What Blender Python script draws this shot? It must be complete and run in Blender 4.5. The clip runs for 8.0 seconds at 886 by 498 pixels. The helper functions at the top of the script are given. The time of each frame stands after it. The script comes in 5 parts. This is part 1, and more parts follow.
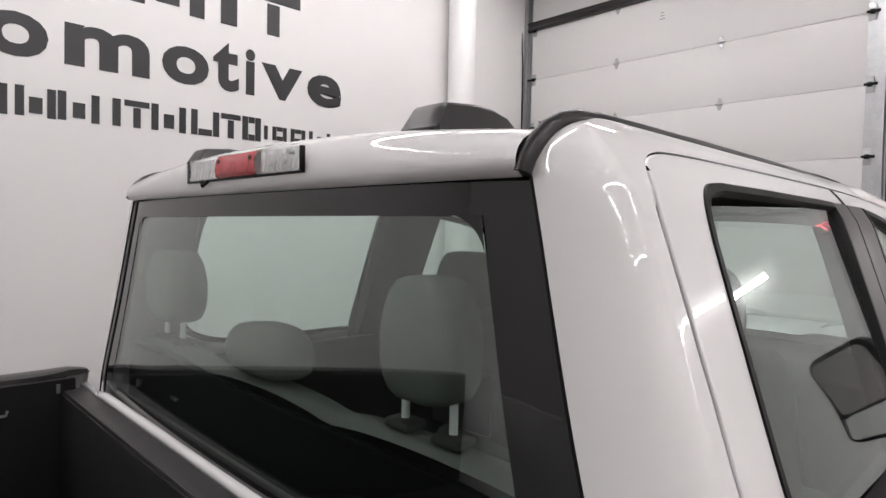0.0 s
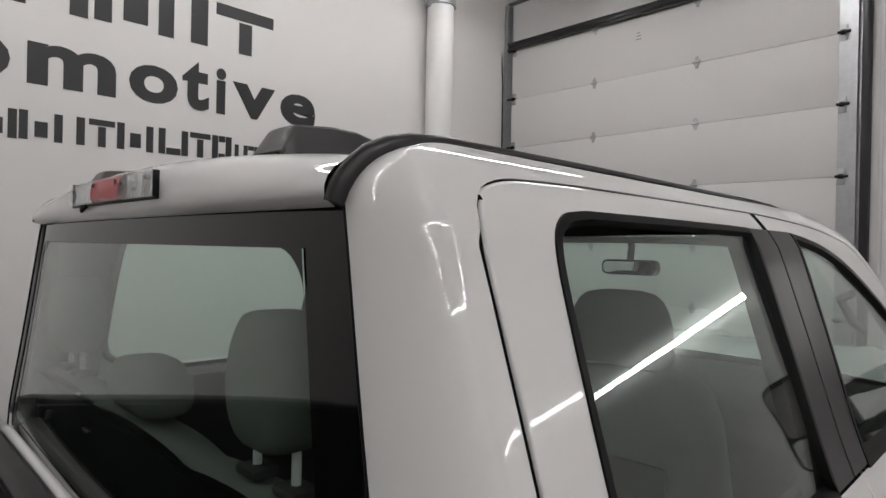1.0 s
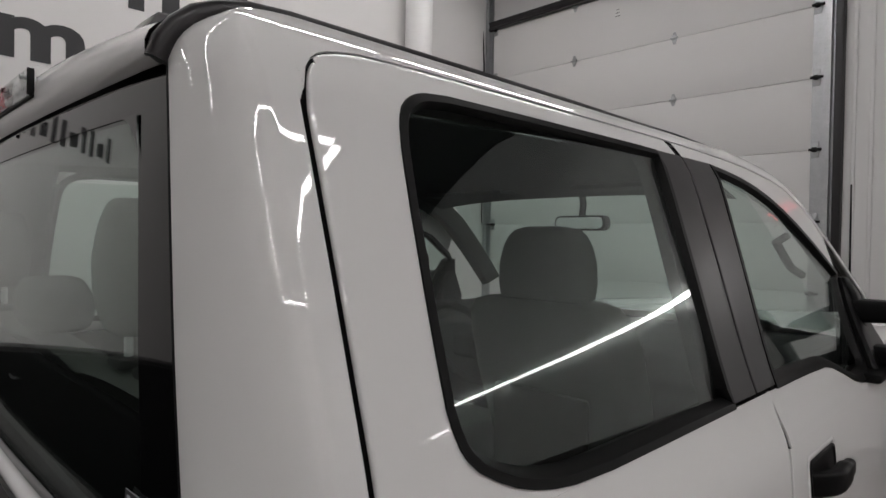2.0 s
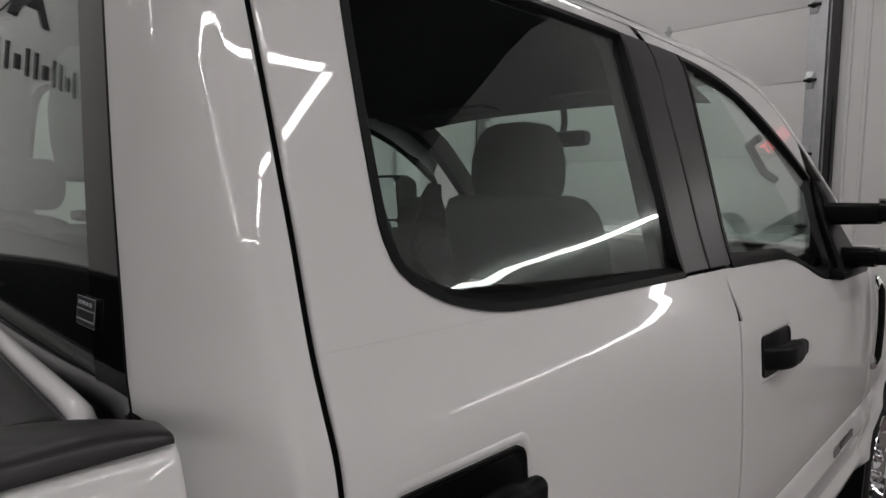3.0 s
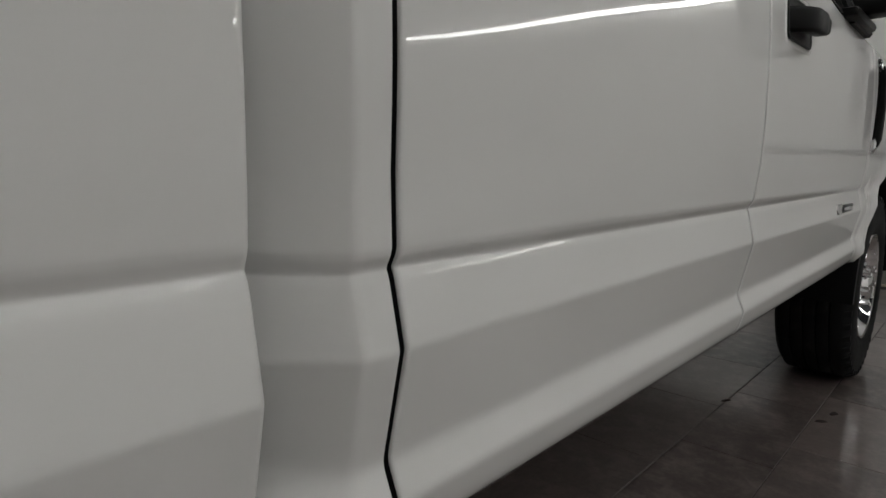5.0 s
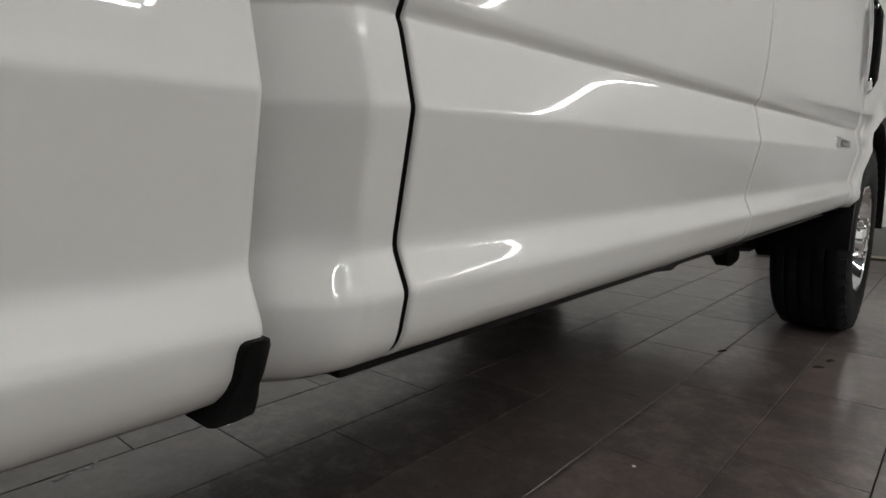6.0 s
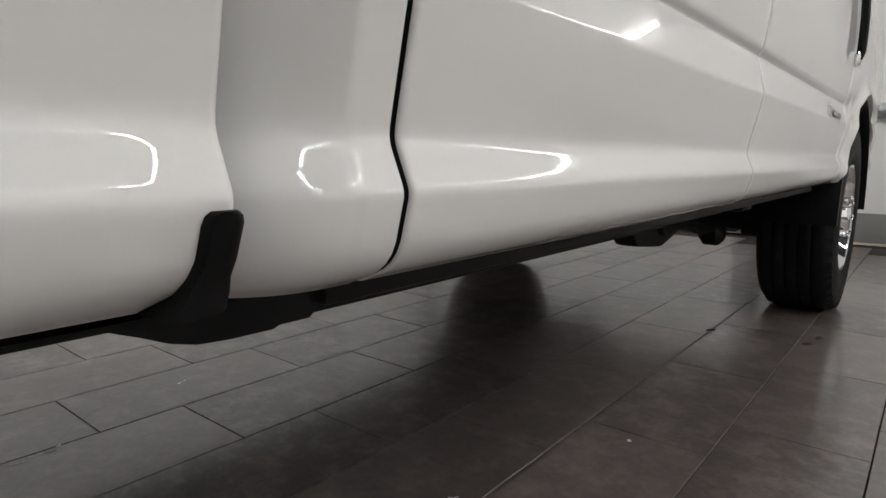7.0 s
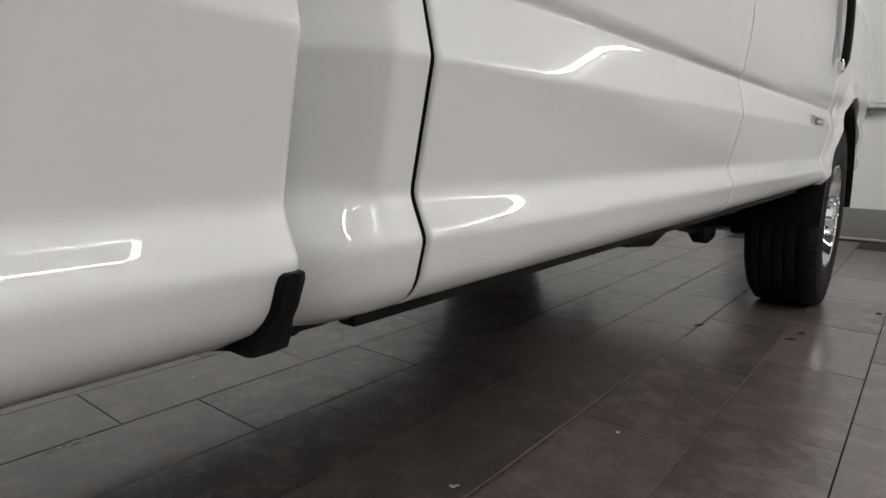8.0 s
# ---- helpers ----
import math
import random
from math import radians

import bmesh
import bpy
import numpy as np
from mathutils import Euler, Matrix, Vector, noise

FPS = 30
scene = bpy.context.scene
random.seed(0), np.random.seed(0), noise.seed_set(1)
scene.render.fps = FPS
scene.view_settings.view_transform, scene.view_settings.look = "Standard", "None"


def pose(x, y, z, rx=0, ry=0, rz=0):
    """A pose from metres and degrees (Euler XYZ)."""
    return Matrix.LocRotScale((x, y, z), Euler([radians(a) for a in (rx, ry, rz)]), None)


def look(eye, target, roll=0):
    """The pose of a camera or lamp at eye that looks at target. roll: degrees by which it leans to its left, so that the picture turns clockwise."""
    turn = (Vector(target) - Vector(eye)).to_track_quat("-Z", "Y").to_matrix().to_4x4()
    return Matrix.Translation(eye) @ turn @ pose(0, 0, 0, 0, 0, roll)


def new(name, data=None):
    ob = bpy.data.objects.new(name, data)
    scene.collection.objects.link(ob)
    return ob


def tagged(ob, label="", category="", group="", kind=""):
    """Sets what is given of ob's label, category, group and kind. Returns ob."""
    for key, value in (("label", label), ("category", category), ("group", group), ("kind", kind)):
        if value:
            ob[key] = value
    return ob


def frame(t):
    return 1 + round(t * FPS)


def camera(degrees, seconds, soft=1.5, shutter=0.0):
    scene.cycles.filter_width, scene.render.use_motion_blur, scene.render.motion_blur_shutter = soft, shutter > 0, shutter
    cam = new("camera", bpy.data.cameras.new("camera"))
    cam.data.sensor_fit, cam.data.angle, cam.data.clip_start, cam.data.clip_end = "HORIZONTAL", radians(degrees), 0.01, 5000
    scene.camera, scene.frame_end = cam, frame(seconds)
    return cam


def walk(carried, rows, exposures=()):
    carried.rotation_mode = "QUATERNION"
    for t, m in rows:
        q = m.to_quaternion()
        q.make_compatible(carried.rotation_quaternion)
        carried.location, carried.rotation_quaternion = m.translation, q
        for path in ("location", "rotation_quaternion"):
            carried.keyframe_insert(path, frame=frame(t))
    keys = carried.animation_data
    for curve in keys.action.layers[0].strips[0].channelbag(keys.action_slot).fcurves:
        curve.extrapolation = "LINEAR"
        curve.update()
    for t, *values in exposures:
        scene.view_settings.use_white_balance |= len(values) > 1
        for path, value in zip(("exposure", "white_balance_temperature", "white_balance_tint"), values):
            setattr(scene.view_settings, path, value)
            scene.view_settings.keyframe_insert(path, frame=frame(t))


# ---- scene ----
# ---- camera ----
cam = camera(72.45, 8.0)
PATH = [
    (0, (1.125, -3.573, 1.886), (-0.302, -2.173, 1.826), 1.2),
    (0.5, (1.153, -3.454, 1.921), (-0.272, -2.05, 1.912), 1.2),
    (1, (1.222, -3.384, 1.909), (-0.197, -1.975, 1.908), 1.2),
    (1.5, (1.3, -3.316, 1.851), (-0.114, -1.902, 1.851), 1.1),
    (1.7, (1.32, -3.285, 1.818), (-0.091, -1.868, 1.813), 1.1),
    (2.8, (1.436, -3.23, 1.65), (0.025, -1.822, 1.5), 0.43),
    (3, (1.439, -3.226, 1.624), (0.033, -1.815, 1.44), 0.47),
    (3.5, (1.431, -3.251, 1.542), (0.043, -1.831, 1.303), 0.5),
    (4, (1.396, -3.257, 1.366), (0.035, -1.814, 1.11), 0.6),
    (4.5, (1.372, -3.247, 1.158), (0.026, -1.794, 0.881), 0.6),
    (5, (1.383, -3.256, 0.96), (0.047, -1.798, 0.666), 0.7),
    (5.2, (1.386, -3.264, 0.907), (0.057, -1.799, 0.613), 0.5),
    (6.3, (1.335, -3.241, 0.727), (0.045, -1.742, 0.427), 0.6),
    (6.5, (1.326, -3.232, 0.712), (0.048, -1.723, 0.409), 0.6),
    (7, (1.296, -3.218, 0.675), (0.047, -1.685, 0.371), 0.5),
    (7.5, (1.316, -3.21, 0.69), (0.083, -1.668, 0.375), 0.5),
    (8, (1.339, -3.291, 0.729), (0.105, -1.758, 0.387), 0.67),
]
walk(cam, [(t, look(eye, target, roll)) for t, eye, target, roll in PATH], [(0, 0.65, 6500, 14), (0.5, 0.32, 6500, 13), (1.0, 0.0, 6500, 11), (1.5, -0.20, 6500, 11), (3.0, -0.28, 6500, 12), (3.5, -0.22, 6500, 11), (4.0, -0.38, 6500, 9), (4.5, -0.34, 6500, 7), (5.2, -0.22, 6500, 5), (6.4, 0.56, 6500, 6), (7.0, 0.66, 6500, 7), (8, 0.67, 6500, 7)])

# ---- light ----
world = bpy.data.worlds.new("room_ambience")
scene.world = world
world.use_nodes = True
world.node_tree.nodes["Background"].inputs["Color"].default_value = (0.9, 0.95, 1.0, 1)
world.node_tree.nodes["Background"].inputs["Strength"].default_value = 0.02
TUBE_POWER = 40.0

# ---- materials ----


def waves(nt, scale, depth):
    """A normal with slight slow waves, as in lacquer or bent glass."""
    co = nt.nodes.new("ShaderNodeNewGeometry")
    n = nt.nodes.new("ShaderNodeTexNoise")
    n.inputs["Scale"].default_value = scale
    n.inputs["Detail"].default_value = 1
    nt.links.new(co.outputs["Position"], n.inputs["Vector"])
    bp = nt.nodes.new("ShaderNodeBump")
    bp.inputs["Strength"].default_value = 1.0
    bp.inputs["Distance"].default_value = depth
    nt.links.new(n.outputs["Fac"], bp.inputs["Height"])
    return bp.outputs["Normal"]


def mat(name, color, rough=0.5, metal=0.0, coat=0.0, vary=0.08, scale=6.0, fine=90.0, bump=0.05, depth=0.002, rvary=0.08, spec=0.5, stain=None, island=0.0, coords="Object", coat_rough=0.012, coat_ior=1.5, rugged=0.0):
    m = bpy.data.materials.new(name)
    m.use_nodes = True
    nt = m.node_tree
    b = nt.nodes["Principled BSDF"]
    L = nt.links.new
    co = nt.nodes.new("ShaderNodeNewGeometry" if coords == "Position" else "ShaderNodeTexCoord")
    n1 = nt.nodes.new("ShaderNodeTexNoise")
    n1.inputs["Scale"].default_value = scale
    n1.inputs["Detail"].default_value = 5
    if rugged:
        n1.inputs["Detail"].default_value = 9
        n1.inputs["Roughness"].default_value = rugged
    n2 = nt.nodes.new("ShaderNodeTexNoise")
    n2.inputs["Scale"].default_value = fine
    n2.inputs["Detail"].default_value = 3
    for n in (n1, n2):
        L(co.outputs[coords], n.inputs["Vector"])
    mix = nt.nodes.new("ShaderNodeMix")
    mix.data_type = "RGBA"
    lo = [max(0, c * (1 - vary * 2)) for c in color]
    hi = [min(1, c * (1 + vary * 1.5)) for c in color]
    mix.inputs["A"].default_value = (*lo, 1)
    mix.inputs["B"].default_value = (*hi, 1)
    add = nt.nodes.new("ShaderNodeMath")
    add.operation = "MULTIPLY_ADD"
    L(n2.outputs["Fac"], add.inputs[0])
    add.inputs[1].default_value = 0.4
    mul = nt.nodes.new("ShaderNodeMath")
    mul.operation = "MULTIPLY"
    L(n1.outputs["Fac"], mul.inputs[0])
    mul.inputs[1].default_value = 0.6
    L(mul.outputs[0], add.inputs[2])
    fac = add.outputs[0]
    if island:
        oi = nt.nodes.new("ShaderNodeObjectInfo")
        a2 = nt.nodes.new("ShaderNodeMath")
        a2.operation = "MULTIPLY_ADD"
        L(oi.outputs["Random"], a2.inputs[0])
        a2.inputs[1].default_value = island
        L(fac, a2.inputs[2])
        a3 = nt.nodes.new("ShaderNodeMath")
        a3.operation = "SUBTRACT"
        L(a2.outputs[0], a3.inputs[0])
        a3.inputs[1].default_value = island / 2
        fac = a3.outputs[0]
    L(fac, mix.inputs["Factor"])
    out = mix.outputs["Result"]
    if stain:
        n3 = nt.nodes.new("ShaderNodeTexNoise")
        n3.inputs["Scale"].default_value = stain[1]
        n3.inputs["Detail"].default_value = 3
        n3.inputs["Roughness"].default_value = 0.55
        if rugged:
            n3.inputs["Detail"].default_value = 9
            n3.inputs["Roughness"].default_value = rugged
        L(co.outputs[coords], n3.inputs["Vector"])
        rp = nt.nodes.new("ShaderNodeValToRGB")
        rp.color_ramp.interpolation = "EASE"
        rp.color_ramp.elements[0].position = stain[2]
        rp.color_ramp.elements[1].position = stain[3]
        L(n3.outputs["Fac"], rp.inputs["Fac"])
        m2 = nt.nodes.new("ShaderNodeMix")
        m2.data_type = "RGBA"
        L(rp.outputs["Color"], m2.inputs["Factor"])
        L(out, m2.inputs["A"])
        m2.inputs["B"].default_value = (*stain[0], 1)
        out = m2.outputs["Result"]
    L(out, b.inputs["Base Color"])
    rr = nt.nodes.new("ShaderNodeMapRange")
    rr.inputs["To Min"].default_value = max(0.02, rough - rvary)
    rr.inputs["To Max"].default_value = min(1, rough + rvary)
    L(n1.outputs["Fac"], rr.inputs["Value"])
    L(rr.outputs["Result"], b.inputs["Roughness"])
    b.inputs["Metallic"].default_value = metal
    b.inputs["Specular IOR Level"].default_value = spec
    if coat:
        b.inputs["Coat Weight"].default_value = coat
        b.inputs["Coat Roughness"].default_value = coat_rough
        b.inputs["Coat IOR"].default_value = coat_ior
        # slow waves of the lacquer
        L(waves(nt, 6.5, 0.00022), b.inputs["Coat Normal"])
    if bump:
        bp = nt.nodes.new("ShaderNodeBump")
        bp.inputs["Strength"].default_value = bump
        bp.inputs["Distance"].default_value = depth
        L(n2.outputs["Fac"], bp.inputs["Height"])
        L(bp.outputs["Normal"], b.inputs["Normal"])
    return m


def glass(name, tint, rough=0.0, base=0.052):
    m = bpy.data.materials.new(name)
    m.use_nodes = True
    nt = m.node_tree
    nt.nodes.remove(nt.nodes["Principled BSDF"])
    L = nt.links.new
    tr = nt.nodes.new("ShaderNodeBsdfTransparent")
    tr.inputs["Color"].default_value = (*tint, 1)
    gl = nt.nodes.new("ShaderNodeBsdfGlossy")
    gl.inputs["Color"].default_value = (0.95, 0.97, 0.96, 1)
    gl.inputs["Roughness"].default_value = rough
    L(waves(nt, 5.0, 0.0002), gl.inputs["Normal"])
    lw = nt.nodes.new("ShaderNodeLayerWeight")
    lw.inputs["Blend"].default_value = 0.5
    p = nt.nodes.new("ShaderNodeMath")
    p.operation = "POWER"
    L(lw.outputs["Facing"], p.inputs[0])
    p.inputs[1].default_value = 5
    ma = nt.nodes.new("ShaderNodeMath")
    ma.operation = "MULTIPLY_ADD"
    L(p.outputs[0], ma.inputs[0])
    ma.inputs[1].default_value = 1 - base
    ma.inputs[2].default_value = base
    mx = nt.nodes.new("ShaderNodeMixShader")
    L(ma.outputs[0], mx.inputs["Fac"])
    L(tr.outputs[0], mx.inputs[1])
    L(gl.outputs[0], mx.inputs[2])
    L(mx.outputs[0], nt.nodes["Material Output"].inputs["Surface"])
    return m


def lamp_mat(name, color, strength):
    m = bpy.data.materials.new(name)
    m.use_nodes = True
    b = m.node_tree.nodes["Principled BSDF"]
    b.inputs["Base Color"].default_value = (0.9, 0.9, 0.9, 1)
    b.inputs["Emission Color"].default_value = (*color, 1)
    b.inputs["Emission Strength"].default_value = strength
    return m


M_PAINT = mat("white_paint", (0.765, 0.76, 0.75), 0.5, coat=1.0, vary=0.012, scale=1.5, fine=420, bump=0.0, rvary=0.03, spec=0.0)
M_BLACK = mat("black_plastic", (0.0035, 0.0035, 0.0037), 0.42, vary=0.2, fine=600, bump=0.10, depth=0.0006, spec=0.16)
M_SATIN = mat("satin_black_trim", (0.024, 0.022, 0.023), 0.34, vary=0.1, fine=500, bump=0.03, depth=0.0005, spec=0.35)
M_RUBBER = mat("black_rubber", (0.004, 0.004, 0.004), 0.45, vary=0.2, fine=300, bump=0.08, spec=0.15)
M_TYRE = mat("tyre_rubber", (0.008, 0.008, 0.0085), 0.7, vary=0.25, scale=12, fine=240, bump=0.2, spec=0.2, stain=((0.02, 0.019, 0.018), 9, 0.55, 0.8))
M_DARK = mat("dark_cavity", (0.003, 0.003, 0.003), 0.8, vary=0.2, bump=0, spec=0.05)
M_FRIT = mat("black_glass_border", (0.004, 0.004, 0.0045), 0.04, vary=0.1, bump=0, rvary=0.01, spec=0.6)
M_GLASS = glass("tinted_window_glass", (0.905, 0.962, 0.94))
M_REAR = glass("rear_window_glass", (0.90, 0.96, 0.935), base=0.095)
M_CLEAR = glass("clear_lens_plastic", (0.96, 0.96, 0.96), 0.03, 0.06)
M_CHROME = mat("chrome", (0.82, 0.82, 0.83), 0.08, metal=1, vary=0.03, bump=0.02, rvary=0.03)
M_MIRROR = mat("mirror_silver", (0.85, 0.87, 0.88), 0.02, metal=1, vary=0.0, bump=0, rvary=0.0)
M_STEEL = mat("galvanised_steel", (0.46, 0.47, 0.48), 0.36, metal=0.85, vary=0.15, scale=14, fine=60, bump=0.06, rvary=0.12)
M_FRAME = mat("chassis_black", (0.003, 0.003, 0.003), 0.5, vary=0.3, fine=180, bump=0.2, spec=0.25, stain=((0.009, 0.008, 0.007), 6, 0.6, 0.8))
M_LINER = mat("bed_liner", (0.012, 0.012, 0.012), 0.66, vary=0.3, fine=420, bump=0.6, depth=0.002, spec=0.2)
# paler copy of the liner, with the light on its top in the colour
M_LINER_LIT = mat("bed_liner_lit_top", (0.03, 0.028, 0.029), 0.42, vary=0.2, fine=380, bump=0.3, depth=0.0015, spec=0.3)
M_SEAT = mat("grey_seat_cloth", (0.10, 0.11, 0.097), 0.9, vary=0.12, scale=10, fine=400, bump=0.05, depth=0.001)
M_TRIMG = mat("grey_interior_trim", (0.046, 0.047, 0.045), 0.75, vary=0.08, fine=500, bump=0.1, spec=0.2)
M_HEAD = mat("headliner_felt", (0.060, 0.059, 0.059), 0.95, vary=0.06, fine=700, bump=0.1, spec=0.1)
M_DASH = mat("dark_dashboard", (0.009, 0.009, 0.0095), 0.6, vary=0.15, fine=500, bump=0.15, spec=0.2)
M_RED = mat("red_lens", (0.52, 0.022, 0.035), 0.12, coat=0.6, vary=0.1, scale=30, fine=90, bump=0.15)
M_REFL = mat("silver_reflector", (0.88, 0.88, 0.89), 0.3, metal=0.0, vary=0.1, fine=80, bump=0.1)
M_WALL = mat("painted_white_wall", (0.72, 0.71, 0.70), 0.6, vary=0.02, scale=1.2, fine=150, bump=0.06, depth=0.001, spec=0.35)
M_SIDE = mat("painted_side_wall", (0.74, 0.735, 0.725), 0.55, vary=0.025, scale=0.9, fine=140, bump=0.05, depth=0.001)
M_CEIL = mat("dark_ceiling", (0.025, 0.027, 0.032), 0.85, vary=0.2, scale=2, fine=40, bump=0.1)
M_DOOR = mat("overhead_door_skin", (0.73, 0.72, 0.71), 0.48, vary=0.015, scale=2, fine=260, bump=0.12, depth=0.0008, spec=0.4)
M_BASE = mat("grey_baseboard", (0.22, 0.215, 0.205), 0.5, vary=0.08, bump=0.05)
M_CAULK = mat("beige_sealant", (0.50, 0.44, 0.36), 0.6, vary=0.12, scale=6, bump=0.1)
M_TILE = mat("slate_floor_tile", (0.125, 0.099, 0.092), 0.42, vary=0.48, scale=8.0, fine=60, bump=0.11, depth=0.0015, rvary=0.14, island=0.45, coat=0.85, coat_rough=0.17, coat_ior=1.62, stain=((0.21, 0.172, 0.160), 9, 0.42, 0.72), coords="Position", spec=0.6, rugged=0.75)
M_GROUT = mat("tile_grout", (0.026, 0.024, 0.023), 0.85, vary=0.3, scale=5, fine=60, bump=0.2, stain=((0.05, 0.044, 0.04), 1.3, 0.5, 0.75), spec=0.2)
M_INK = mat("black_sign_vinyl", (0.018, 0.018, 0.02), 0.45, vary=0.1, bump=0.02)
M_PVC = mat("white_pvc_pipe", (0.78, 0.78, 0.77), 0.35, vary=0.02, bump=0.02)
M_LABEL = mat("white_label_print", (0.42, 0.44, 0.47), 0.4, vary=0.05, bump=0)
M_SIGNW = mat("exit_sign_case", (0.75, 0.75, 0.74), 0.4, vary=0.02, bump=0)
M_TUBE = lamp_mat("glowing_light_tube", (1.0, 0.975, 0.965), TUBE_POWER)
M_WALLTUBE = lamp_mat("glowing_wall_tube", (1.0, 0.98, 0.97), 16.0)
M_EXIT = lamp_mat("glowing_red_letters", (1.0, 0.04, 0.07), 1.8)

# ---- mesh helpers ----


def finish(ob, material, smooth=True, angle=None):
    ob.data.materials.append(material)
    if smooth:
        for p in ob.data.polygons:
            p.use_smooth = True
    if angle is not None:
        ob.data.set_sharp_from_angle(angle=radians(angle))
    return ob


def part(name, bm, material, parent=None, label="", smooth=True, angle=35):
    me = bpy.data.meshes.new(name)
    bm.normal_update()
    bm.to_mesh(me)
    bm.free()
    ob = finish(new(name, me), material, smooth, angle)
    if parent is not None:
        ob.parent = parent
    if label:
        tagged(ob, label)
    return ob


def thing(name, label, category, at=(0, 0, 0), group="", kind=""):
    e = new(name)
    e.empty_display_size = 0.1
    e.location = at
    return tagged(e, label, category, group, kind)


def sheet(rows, close=False):
    """A grid of quads through rows of points of equal length."""
    bm = bmesh.new()
    vs = [[bm.verts.new(p) for p in r] for r in rows]
    for a, b in zip(vs, vs[1:]):
        n = len(a)
        for i in range(n if close else n - 1):
            q = [a[i], a[(i + 1) % n], b[(i + 1) % n], b[i]]
            try:
                bm.faces.new(q)
            except ValueError:
                pass
    return bm


def capped(rows):
    bm = sheet(rows, close=True)
    bm.verts.ensure_lookup_table()
    n = len(rows[0])
    bm.faces.new([bm.verts[i] for i in range(n)])
    bm.faces.new([bm.verts[len(rows) * n - n + i] for i in range(n)][::-1])
    bmesh.ops.recalc_face_normals(bm, faces=bm.faces[:])
    return bm


def thicken(bm, t):
    bmesh.ops.recalc_face_normals(bm, faces=bm.faces[:])
    bmesh.ops.solidify(bm, geom=bm.faces[:], thickness=t)
    return bm


def flip(bm, s):
    """The mesh itself for the right side of the truck, its mirror image for the left."""
    if s < 0:
        for v in bm.verts:
            v.co.x = -v.co.x
        bmesh.ops.reverse_faces(bm, faces=bm.faces[:])
    return bm


def block(x0, x1, y0, y1, z0, z1, bevel=0.0, seg=2, bm=None):
    own = bmesh.new()
    bmesh.ops.create_cube(own, size=1)
    for v in own.verts:
        v.co = Vector(((x0 + x1) / 2 + v.co.x * (x1 - x0), (y0 + y1) / 2 + v.co.y * (y1 - y0), (z0 + z1) / 2 + v.co.z * (z1 - z0)))
    if bevel:
        bmesh.ops.bevel(own, geom=own.edges[:], offset=bevel, segments=seg, affect="EDGES", profile=0.5)
    if bm is None:
        return own
    return join(bm, own)


def join(bm, other):
    me = bpy.data.meshes.new("temp")
    other.to_mesh(me)
    other.free()
    bm.from_mesh(me)
    bpy.data.meshes.remove(me)
    return bm


def tube(path, radius, n=12, flat=1.0, up=None):
    """A tube along a path of points; radius may be a list."""
    pts = [Vector(p) for p in path]
    rows = []
    for i, p in enumerate(pts):
        d = (pts[min(i + 1, len(pts) - 1)] - pts[max(i - 1, 0)]).normalized()
        ref = Vector(up) if up else (Vector((0, 0, 1)) if abs(d.z) < 0.9 else Vector((1, 0, 0)))
        a = d.cross(ref).normalized()
        b = a.cross(d)
        r = radius[i] if isinstance(radius, (list, tuple)) else radius
        rows.append([p + a * math.cos(2 * math.pi * k / n) * r + b * math.sin(2 * math.pi * k / n) * r * flat for k in range(n)])
    return capped(rows)


def prism(outline, axis, a, b, bevel=0.0, seg=2):
    """An outline of 2D points drawn out from a to b along an axis."""
    bm = bmesh.new()

    def put(u, v, w):
        return {"x": (w, u, v), "y": (u, w, v), "z": (u, v, w)}[axis]

    lo = [bm.verts.new(put(u, v, a)) for u, v in outline]
    hi = [bm.verts.new(put(u, v, b)) for u, v in outline]
    n = len(outline)
    bm.faces.new(lo)
    bm.faces.new(hi[::-1])
    for i in range(n):
        bm.faces.new([lo[i], hi[i], hi[(i + 1) % n], lo[(i + 1) % n]])
    bmesh.ops.recalc_face_normals(bm, faces=bm.faces[:])
    if bevel:
        bmesh.ops.bevel(bm, geom=bm.edges[:], offset=bevel, segments=seg, affect="EDGES", profile=0.5)
    return bm


def lathe(profile, axis_at, n=48):
    """Points (radius, x) turned about a line along x through axis_at."""
    rows = []
    for k in range(n + 1):
        a = 2 * math.pi * k / n
        rows.append([(x + axis_at[0], axis_at[1] + r * math.cos(a), axis_at[2] + r * math.sin(a)) for r, x in profile])
    bm = sheet(rows)
    bmesh.ops.remove_doubles(bm, verts=bm.verts[:], dist=0.0002)
    bmesh.ops.recalc_face_normals(bm, faces=bm.faces[:])
    return bm


def rounded(u0, u1, v0, v1, r, n=5):
    pts = []
    for cu, cv, a0 in ((u1 - r, v1 - r, 0), (u0 + r, v1 - r, 90), (u0 + r, v0 + r, 180), (u1 - r, v0 + r, 270)):
        for k in range(n + 1):
            a = radians(a0 + 90 * k / n)
            pts.append((cu + r * math.cos(a), cv + r * math.sin(a)))
    return pts


